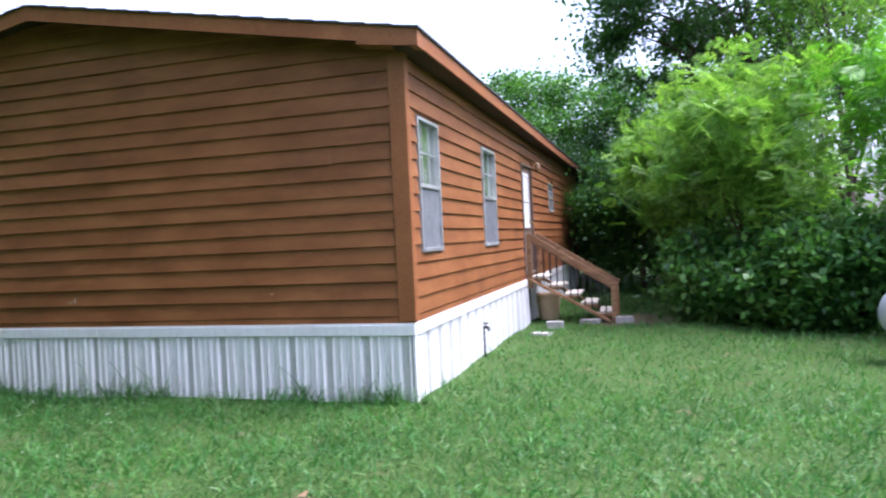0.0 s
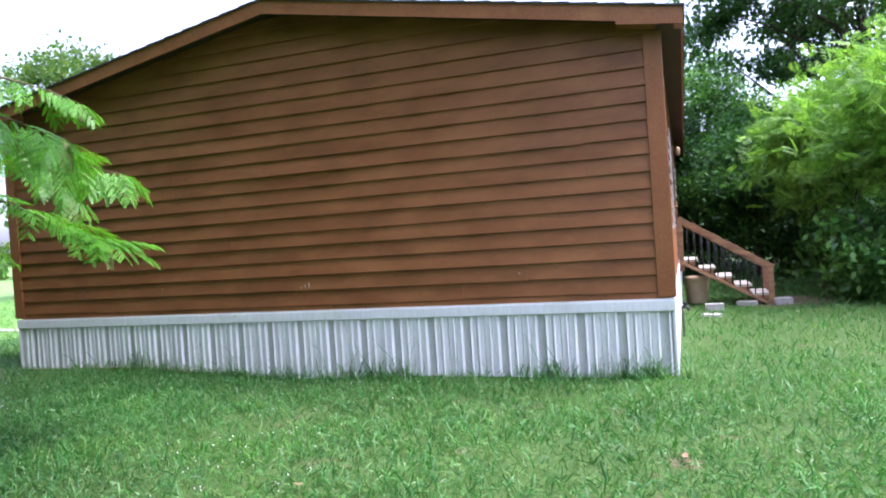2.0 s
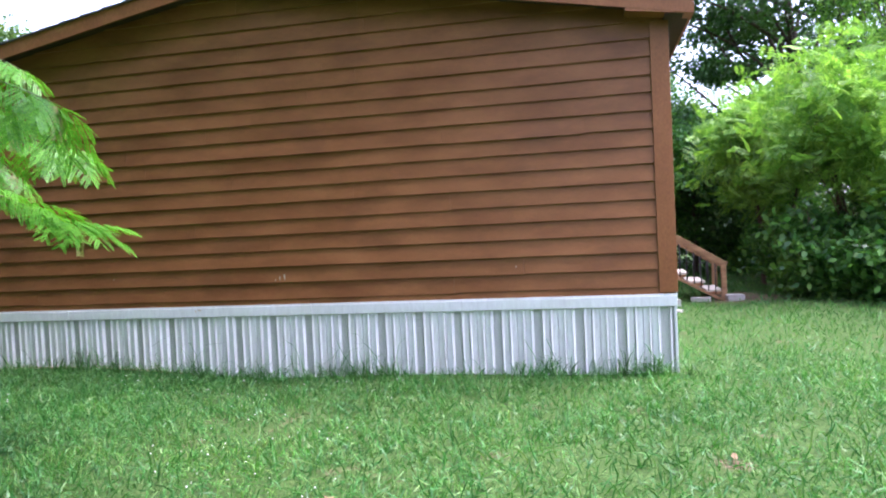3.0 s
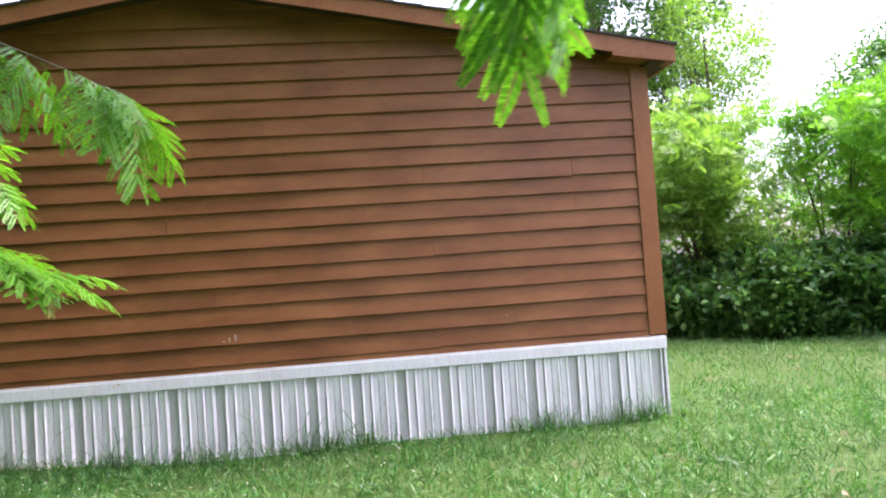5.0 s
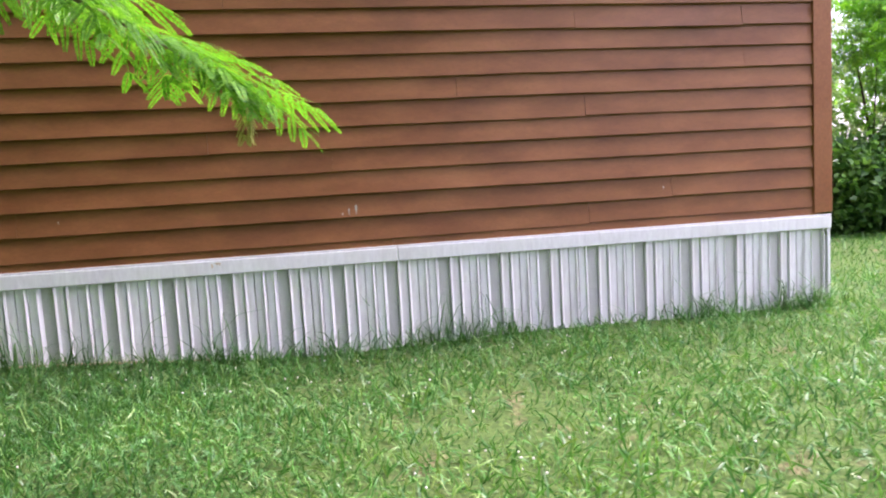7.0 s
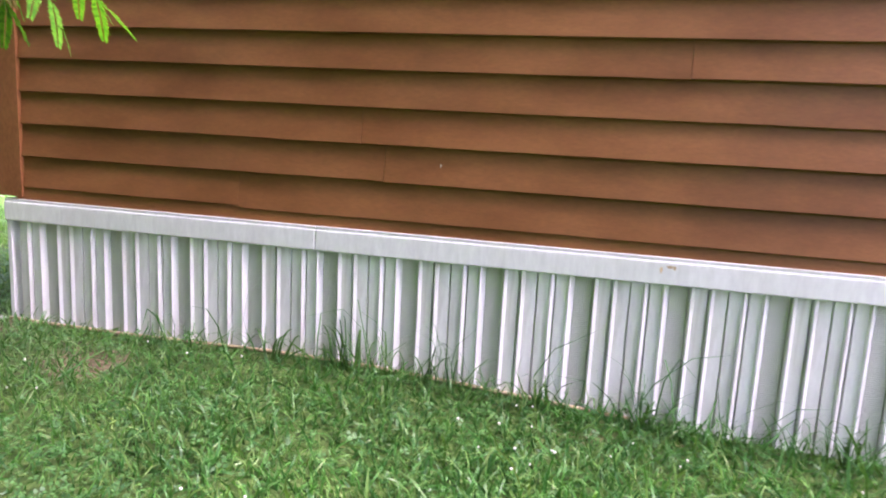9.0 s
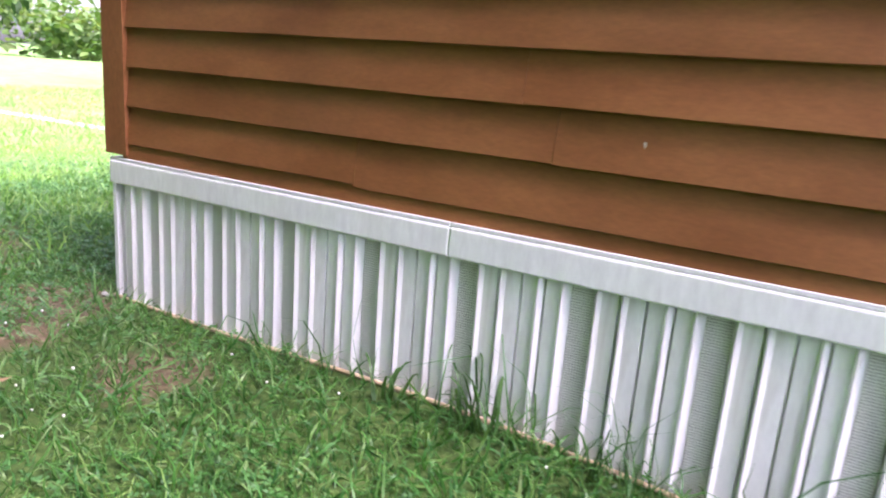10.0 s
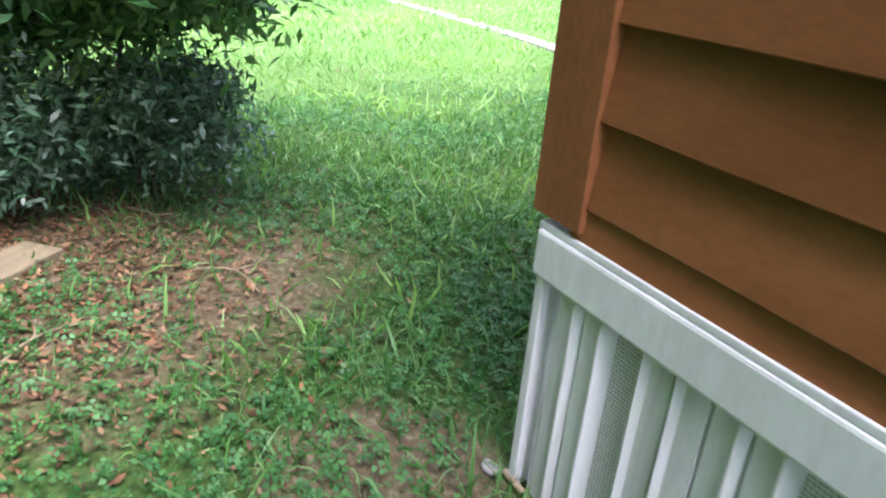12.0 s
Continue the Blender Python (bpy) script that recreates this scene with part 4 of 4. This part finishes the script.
# ---- mimosa that hangs over the walk ----
def pinnate(rng, length, pairs, leaflets, droop):
    """A twice-feathered leaf, from its stalk along +y."""
    v, q = [], []
    for i in range(pairs):
        u = (i + 1) / (pairs + 0.3)
        base = np.array([0, length * u, -droop * u * u * length])
        pl = length * 0.54 * math.sin(math.pi * (0.22 + 0.58 * u)) * rng.uniform(0.88, 1.1)
        for s in (-1, 1):
            a = radians(58 - 26 * u) * s
            d = np.array([math.sin(a), math.cos(a), -0.35 - rng.uniform(0, 0.4)])
            d /= np.linalg.norm(d)
            side = np.cross(d, [0, 0, 1])
            side /= np.linalg.norm(side)
            up = np.cross(side, d)
            for k in range(leaflets):
                w = (k + 0.7) / leaflets
                p = base + d * pl * w + np.array([0, 0, -0.12 * pl * w * w])
                ll = 0.019 * math.sin(math.pi * (0.25 + 0.6 * w)) * (length / 0.3) ** 0.5
                for t in (-1, 1):
                    b = len(v)
                    e = side * t * ll + d * ll * 0.45 + up * rng.uniform(-0.15, 0.1) * ll
                    o = d * 0.0046
                    v += [p, p + e * 0.5 + o, p + e, p + e * 0.5 - o]
                    q.append((b, b + 1, b + 2, b + 3))
    # stalk as a thin three-sided strip
    n = 5
    for i in range(n):
        b = len(v)
        u0, u1 = i / n, (i + 1) / n
        for u, wd in ((u0, -1), (u0, 1), (u1, 1), (u1, -1)):
            v.append(np.array([wd * 0.0014, length * u, -droop * u * u * length - 0.001]))
        q.append((b, b + 1, b + 2, b + 3))
    return np.array(v), np.array(q)


def mimosa_over_walk():
    rng = np.random.default_rng(9)
    x, y = -9.4, -4.6
    z0 = float(ground_z(x, y))
    t = thing("mimosa_tree", "bright green mimosa with drooping feathery branches over the lawn", "tree", (x, y, z0))
    bm_m = Matrix.Translation((-x, -y, -z0))
    top = Vector((x + 0.3, y + 0.2, 2.6))
    bm = bmesh.new()
    line = bent([(x, y, z0 - 0.2), (x + 0.12, y + 0.05, 1.0), top], 6)
    tube(bm, line, [0.12 - 0.05 * i / (len(line) - 1) for i in range(len(line))], 10)
    part("trunk", bm, M_BARK, t).matrix_basis = bm_m
    meshes = []
    for k in range(4):
        v, q = pinnate(rng, (0.26, 0.3, 0.34, 0.24)[k], (4, 5, 5, 4)[k], 24, (0.35, 0.5, 0.3, 0.6)[k])
        meshes.append(np_mesh("frond", v, q, M_MIMOSA))
    v, q = pinnate(rng, 0.15, 5, 10, 0.9)
    shoot = np_mesh("young_frond", v, q, M_MIMOSA_TIP)
    limbs = (
        ((-7.3, -3.9, 2.95), (-5.7, -3.0, 2.15), (-5.0, -2.65, 1.78), (-4.62, -2.47, 1.56), 44),
        ((-7.0, -4.6, 3.3), (-5.3, -4.2, 2.85), (-4.2, -3.85, 2.46), (-3.72, -3.7, 2.24), 40),
        ((-6.2, -5.7, 3.2), (-4.2, -5.9, 2.75), (-3.1, -5.95, 2.25), (-2.58, -5.84, 1.95), 24),
        ((-8.3, -2.6, 3.5), (-7.3, -1.5, 3.6), (-6.8, -1.0, 3.45), (-6.55, -0.75, 3.3), 26),
        ((-7.6, -3.0, 2.9), (-6.4, -1.9, 2.6), (-5.7, -1.5, 2.4), (-5.35, -1.4, 2.3), 34),
        ((-8.0, -3.0, 2.6), (-7.3, -2.4, 2.2), (-6.9, -2.05, 1.8), (-6.7, -1.9, 1.62), 9),
        ((-7.6, -3.2, 3.2), (-6.3, -2.7, 2.85), (-5.6, -2.5, 2.6), (-5.2, -2.4, 2.4), 36),
        ((-6.6, -5.2, 3.6), (-4.9, -5.1, 3.3), (-3.8, -4.95, 3.0), (-3.35, -4.9, 2.82), 24),
        ((-7.9, -2.2, 3.1), (-7.2, -1.2, 2.7), (-6.9, -0.95, 2.45), (-6.6, -0.9, 2.2), 20),
    )
    # unseen crown, enlarged and thickened to shade the lawn and the gable's left
    cl = clumps(rng, 760, (-7.0, -5.2, 5.2), (5.6, 4.4, 2.5), 0.2, 0.1)
    cl = cl[(cl[:, 1] < -3.3) & (cl[:, 2] > 2.9) & ((cl[:, 0] < -6.6) | (cl[:, 2] > 3.9))]
    cr = new("crown", crown_mesh(rng, cl, 120, 0.36, 0.36, FEATHER, M_MIMOSA))
    cr.parent, cr.matrix_basis = t, bm_m
    for *way, count in limbs:
        near = way[-1][1] < -5.5
        pts = bent([top, *way], 7)
        n = len(pts)
        bm = bmesh.new()
        tube(bm, pts, [max(0.0022, 0.045 * (1 - i / (n - 1)) ** 1.4) for i in range(n)], 6)
        br = part("branch", bm, M_TWIG, t)
        br.matrix_basis = bm_m
        for k in range(count):
            u = 1.0 - 0.62 * (k / count) ** 1.15
            if near:                       # a thick tassel at the tip, the rest high up
                u = 1.0 - 0.024 * k / 8 if k < 9 else 0.74 - 0.02 * (k - 9)
            f = u * (n - 1)
            i = min(int(f), n - 2)
            p = pts[i].lerp(pts[i + 1], f - i)
            d = (pts[i + 1] - pts[i]).normalized()
            side = (-1) ** k
            yaw = math.atan2(d.y, d.x) - math.pi / 2 + side * rng.uniform(0.3, 1.5) * (0.5 if k < 3 else 1)
            dip = -rng.uniform(0.2, 1.0) - (0.35 if near else 0.0)
            clear = (p.x + 5.05) ** 2 < 0.5 and -5.2 < p.y < -2.2
            if clear:
                dip = rng.uniform(-0.2, 0.25)
            m = Matrix.Translation(p) @ Euler((dip, rng.uniform(-0.5, 0.5), yaw)).to_matrix().to_4x4() @ Matrix.Scale(rng.uniform(0.9, 1.2) * (0.68 if near else 1.0), 4)
            share("frond", meshes[int(rng.integers(4))], br, m)
        p, d = pts[-1], (pts[-1] - pts[-3]).normalized()
        for s in (() if near else (-0.5, 0.1, 0.6)):
            yaw = math.atan2(d.y, d.x) - math.pi / 2 + s
            share("young_frond", shoot, br, Matrix.Translation(p) @ Euler((-0.7, 0.2 * s, yaw)).to_matrix().to_4x4())


mimosa_over_walk()


# ---- far woods, added shade trees and the path over the meadow ----
def far_woods():
    rng = np.random.default_rng(31)
    far, near = [], []
    for i in range(420):
        deg = rng.uniform(-180, 180)
        a = radians(deg)
        # unseen south and west trees, added nearer to block sky light
        south, west = abs(deg) > 125, -172 < deg < -112
        r = rng.uniform(13, 24) if west else rng.uniform(34, 46) if south else rng.uniform(75, 100)
        h = rng.uniform(10, 16) if west else rng.uniform(7, 12) if south else rng.uniform(5, 12)
        h *= 0.6 if -75 < deg < -50 else 1.0
        cx, cy = -4 + r * math.sin(a), r * math.cos(a)
        for k in range(7):
            (near if west else far).append((cx + rng.normal(0, 2.0), cy + rng.normal(0, 1.6), max(0.6, h * rng.uniform(0.05, 1.0))))
    for name, label, cl, per, size in (("far_woods", "distant belt of sunlit green trees around the meadow", far, 36, 0.9), ("woodland_edge", "dense unseen green woods added behind the lawn to shade the gable", near, 130, 0.42)):
        me = crown_mesh(rng, np.array(cl), per, 1.1, size, BROAD, M_WOODS if size > 0.5 else M_BUSH, name=name)
        tagged(new(name, me), label, "woods", kind="stuff")


far_woods()


def lane():
    bm = bmesh.new()
    pts = [(-13.5 - 50 * i / 30, 4.5 - 0.6 * i / 30 + 0.12 * math.sin(i * 0.7)) for i in range(31)]
    rows = []
    for x, y in pts:
        z = float(ground_z(x, y))
        rows.append([bm.verts.new((x, y + d, z + h)) for d, h in ((-0.15, -0.05), (-0.13, 0.02), (0, 0.03), (0.13, 0.02), (0.15, -0.05))])
    for a, b in zip(rows, rows[1:]):
        for k in range(4):
            bm.faces.new((a[k], a[k + 1], b[k + 1], b[k]))
    return tagged(part("path", bm, M_PATH), "narrow pale path crossing the sunlit meadow", "path", kind="structure")


lane()


# ---- lawn ----
def lawn_points(rng, n, x0, x1, y0, y1):
    x, y = rng.uniform(x0, x1, n), rng.uniform(y0, y1, n)
    keep = ~((x > -W - 0.03) & (x < 0.03) & (y > -0.04) & (y < LONG))
    return x[keep], y[keep]


def patch(x, y, s, seed):
    """Cheap smooth noise for where grass grows thin or tall."""
    r = np.random.default_rng(seed)
    out = np.zeros_like(x)
    for k in range(7):
        a, ph, f = r.uniform(0, 6.28), r.uniform(0, 6.28), s * r.uniform(0.6, 1.9)
        out += np.sin(f * (x * np.cos(a) + y * np.sin(a)) + ph)
    return out / 7


def grass(name, label, seed, n, region, length, width, tilt, thin, material, fine=False, soft=0.7):
    rng = np.random.default_rng(seed)
    x0, x1, y0, y1 = region
    x, y = lawn_points(rng, n, x0 - soft, x1 + soft, y0 - soft, y1 + soft)
    rim = np.minimum(np.minimum(x - x0, x1 - x), np.minimum(y - y0, y1 - y))
    inside = rng.uniform(-1, 1, len(x)) * soft < rim + 0.001 if soft else rim > -1
    x, y = x[inside], y[inside]
    p = patch(x, y, 2.6, 4)
    litter = np.exp(-(((x + 10.3) / 1.1) ** 2 + ((y + 1.1) / 0.75) ** 2))
    worn = np.exp(-(((x + 8.7) / 0.5) ** 2 + ((y + 0.35) / 0.35) ** 2)) + 0.6 * np.exp(-(((x + 9.0) / 0.9) ** 2 + ((y + 1.3) / 0.5) ** 2))
    shade = np.exp(-(((x - 2.0) / 1.2) ** 2 + ((y - 6.6) / 0.7) ** 2))
    keep = rng.uniform(0, 1, len(x)) < np.clip(1.0 + thin * np.minimum(p, 0) * 2.2 - 0.93 * litter - 0.62 * worn - 0.8 * shade, 0.04, 1)
    x, y, p = x[keep], y[keep], p[keep]
    m = len(x)
    pos = np.stack([x, y, ground_z(x, y) - 0.005], 1)
    rot = turns(rng, m, tilt)
    h = length * rng.gamma(5.0, 0.2, m) * (1 + 0.45 * patch(x, y, 5.0, 8))
    edge = np.exp(-((y + 0.1) / 0.14) ** 2) * ((x > -7.6) & (x < 0.1))
    h = h * (1 + 0.7 * edge * rng.uniform(0, 1, m))
    rot = rot * np.stack([np.full(m, width) * rng.uniform(0.7, 1.3, m), h, h], 1)[:, None, :]
    tv = [(-0.5, 0, 0), (0.5, 0, 0), (0.4, 0.12, 0.55), (-0.4, 0.12, 0.55), (0, 0.42, 0.92)]
    tq, tt = [(0, 1, 2, 3)], [(3, 2, 4)]
    if fine:                               # blades that arch over
        tv = [(-0.5, 0, 0), (0.5, 0, 0), (0.52, 0.14, 0.46), (-0.48, 0.14, 0.46), (0.42, 0.42, 0.74), (-0.36, 0.42, 0.74), (0.04, 0.9, 0.76)]
        tq, tt = [(0, 1, 2, 3), (3, 2, 4, 5)], [(5, 4, 6)]
    me = scatter(name, tv, tq, tt, rot, pos, material)
    return tagged(new(name, me), label, "grass", kind="stuff")


grass("lawn_grass", "mown green lawn grass with arching blades and tufts", 51, 150000, (-6.5, 6.5, -6.2, 0.5), 0.077, 0.0072, 0.8, 0.35, M_GRASS, True)
grass("lawn_grass", "short green grass along the home's lit side", 52, 50000, (0.03, 6.5, 0.4, 16.0), 0.075, 0.010, 0.6, 0.25, M_GRASS)
grass("lawn_grass", "thin patchy grass near the home's corner, paled to add light", 53, 100000, (-11.6, -7.4, -3.2, 2.4), 0.06, 0.0066, 0.75, 0.8, M_THIN, True)
grass("lawn_grass", "low lawn grass beneath the hanging mimosa", 56, 48000, (-7.4, -4.8, -3.2, 0.0), 0.06, 0.0066, 0.75, 0.6, M_GRASS, True)
grass("lawn_grass", "meadow grass in a paler green with the sunlight put into its colour", 54, 120000, (-26, -9.6, -2, 15), 0.085, 0.012, 0.65, 0.25, M_MEADOW)
grass("lawn_grass", "thin lawn grass under the mimosa", 55, 25000, (-14, -6.5, -7.5, -3.5), 0.075, 0.009, 0.6, 0.3, M_GRASS)

grass("weeds", "tall dark weeds growing against the white skirting", 57, 1100, (-7.6, 0.04, -0.17, -0.05), 0.15, 0.0055, 0.3, 1.6, M_CLOVER, True, 0)

grass("lawn_grass", "open lawn grass beyond the walk", 58, 42000, (-15, 9, -12, -5.9), 0.08, 0.011, 0.65, 0.3, M_GRASS)


def weed_tufts():
    """Tall grass that the mower misses, in tufts along the skirting."""
    rng = np.random.default_rng(64)
    xs, ys, hs = [], [], []
    for x, n, h in ((-0.22, 24, 0.17), (-0.5, 12, 0.2), (-1.2, 20, 0.22), (-1.55, 8, 0.14), (-2.9, 8, 0.13), (-3.25, 9, 0.14), (-3.6, 9, 0.17), (-4.33, 12, 0.2), (-5.1, 7, 0.15), (-6.13, 9, 0.19), (-6.57, 16, 0.22), (-6.9, 9, 0.17), (-5.6, 8, 0.16), (0.12, 12, 0.13)):
        xs.append(x + rng.normal(0, 0.06, n))
        ys.append(-0.09 - abs(rng.normal(0, 0.03, n)))
        hs.append(h * rng.uniform(0.6, 1.25, n))
    x, y, h = (np.concatenate(q) for q in (xs, ys, hs))
    rot = turns(rng, len(x), 0.22) * np.stack([rng.uniform(0.008, 0.014, len(x)), h, h], 1)[:, None, :]
    tv = [(-0.5, 0, 0), (0.5, 0, 0), (0.5, 0.06, 0.5), (-0.5, 0.06, 0.5), (0.42, 0.2, 0.82), (-0.36, 0.2, 0.82), (0.3, 0.42, 0.96), (-0.2, 0.42, 0.96), (0.04, 0.66, 0.86)]
    me = scatter("weed_tufts", tv, [(0, 1, 2, 3), (3, 2, 4, 5), (5, 4, 6, 7)], [(7, 6, 8)], rot, np.stack([x, y, ground_z(x, y) - 0.005], 1), M_OAK)
    tagged(new("weed_tufts", me), "dark tufts of tall unmown grass against the white skirting", "grass", kind="stuff")


weed_tufts()


def clover():
    rng = np.random.default_rng(71)
    x, y = lawn_points(rng, 40000, -13.0, -4.6, -3.4, 3.4)
    x2, y2 = lawn_points(rng, 26000, -12.5, -8.5, -1.2, 3.6)
    x, y = np.concatenate([x, x2]), np.concatenate([y, y2])
    keep = rng.uniform(0, 1, len(x)) < np.clip(0.35 + 1.3 * patch(x, y, 3.2, 17), 0.03, 1)
    x, y = x[keep], y[keep]
    v, q = [], []
    for k in range(3):
        a = 2 * math.pi * k / 3
        c, s = math.cos(a), math.sin(a)
        b = len(v)
        for px, py, pz in ((0, 0.1, 0), (0.55, 0.75, 0.15), (0, 1.05, 0.05), (-0.55, 0.75, 0.15)):
            v.append((px * c - py * s, px * s + py * c, pz))
        q.append((b, b + 1, b + 2, b + 3))
    pos = np.stack([x, y, ground_z(x, y) + rng.uniform(0.015, 0.05, len(x))], 1)
    me = scatter("clover", v, q, [], turns(rng, len(x), 0.4, (0.009, 0.021)), pos, M_CLOVER)
    tagged(new("clover", me), "low three-leaved clover among the grass", "clover", kind="stuff")
    # blooms
    bm = bmesh.new()
    bmesh.ops.create_icosphere(bm, subdivisions=1, radius=1.0)
    for vv in bm.verts:
        vv.co *= 1 + 0.15 * noise.noise(vv.co * 4)
    tv = np.array([vv.co[:] for vv in bm.verts])
    tt = np.array([[vv.index for vv in f.verts] for f in bm.faces])
    bm.free()
    x, y = lawn_points(rng, 420, -9.5, -2.2, -4.6, -0.2)
    keep = patch(x, y, 2.0, 23) > -0.1
    x, y = x[keep], y[keep]
    pos = np.stack([x, y, ground_z(x, y) + rng.uniform(0.05, 0.09, len(x))], 1)
    me = scatter("clover_blooms", tv, [], tt, turns(rng, len(x), 0.3, (0.004, 0.007)), pos, M_BLOOM)
    tagged(new("clover_blooms", me), "small white clover blooms scattered over the grass", "flowers", kind="stuff")


clover()


def litter():
    rng = np.random.default_rng(83)
    n = 5200
    x, y = -10.15 + rng.normal(0, 0.7, n), -1.05 + rng.normal(0, 0.5, n)
    keep = (x < -8.75)
    x, y = x[keep], y[keep]
    tv = [(0, -0.6, 0.1), (0.24, -0.05, -0.03), (0.05, 0.6, 0.14), (-0.2, 0.02, -0.02), (0.17, 0.34, 0.12), (-0.12, 0.36, 0.1)]
    pos = np.stack([x, y, ground_z(x, y) + rng.uniform(0.008, 0.03, len(x))], 1)
    me = scatter("leaf_litter", tv, [], [(0, 1, 3), (1, 4, 3), (4, 5, 3), (4, 2, 5)], turns(rng, len(x), 0.3, (0.012, 0.042)), pos, M_DEAD)
    tagged(new("leaf_litter", me), "dry brown fallen leaves beneath the shrub", "leaf litter", kind="stuff")
    for i, (lx, ly, s) in enumerate(((0.07, -2.5, 0.09), (-7.4, -2.0, 0.05), (-6.9, -1.6, 0.05), (-8.0, -0.9, 0.045), (-2.3, -3.4, 0.06), (-9.2, -1.35, 0.08))):
        m = scatter("fallen_leaf", tv, [], [(0, 1, 3), (1, 4, 3), (4, 5, 3), (4, 2, 5)], turns(rng, 1, 0.25, (s, s * 1.2)), np.zeros((1, 3)), M_DEAD)
        ob = tagged(new("fallen_leaf", m), "single dry orange-brown leaf lying on the lawn", "leaf", "fallen leaves on the lawn")
        ob.location = (lx, ly, float(ground_z(lx, ly)) + 0.05)
    for i, (sx, sy, l, rz) in enumerate(((-9.85, -0.42, 0.3, 40), (-9.6, -1.0, 0.4, 130), (-10.1, -1.2, 0.5, 70), (-10.5, -0.6, 0.35, 15))):
        bm = bmesh.new()
        tube(bm, bent([(-l / 2, 0, 0.012), (0, 0.04, 0.03), (l / 2, -0.03, 0.014)], 4), [0.007, 0.0065, 0.006, 0.0055, 0.005, 0.0045, 0.004, 0.0035, 0.003], 5)
        tube(bm, [(0, 0.04, 0.03), (l * 0.2, 0.12, 0.04)], [0.004, 0.002], 5)
        ob = tagged(part("fallen_stick", bm, M_BOARD), "thin pale fallen stick on the ground", "stick", "fallen sticks")
        ob.matrix_basis = pose(sx, sy, float(ground_z(sx, sy)), 0, 0, rz)


litter()
bm = boxed((-0.19, -0.08, 0), (0.19, 0.08, 0.05), 0.006)
slab = tagged(part("weathered_board", bm, M_BOARD), "short weathered tan board lying by the shrub", "board")
slab.matrix_basis = pose(-10.16, -1.1, float(ground_z(-10.16, -1.1)), 3, 4, 141)

# small pale stone at the corner of the skirting
bm = bmesh.new()
bmesh.ops.create_icosphere(bm, subdivisions=2, radius=0.02)
for vv in bm.verts:
    vv.co = Vector((vv.co.x * 1.4, vv.co.y, vv.co.z * 0.7)) * (1 + 0.3 * noise.noise(vv.co * 25))
stone = tagged(part("stone", bm, M_BLOCK), "small pale stone at the foot of the skirting corner", "stone")
stone.location = (-8.67, -0.06, float(ground_z(-8.67, -0.06)) + 0.015)

# cable from the eave to the trees
bm = bmesh.new()
tube(bm, bent([(0.27, 12.5, 3.25), (1.6, 13.6, 3.0), (3.6, 15.2, 3.3)], 6), [0.012] * 13, 6)
tagged(part("overhead_cable", bm, M_BLACK), "black overhead cable from the eave to the trees", "cable")
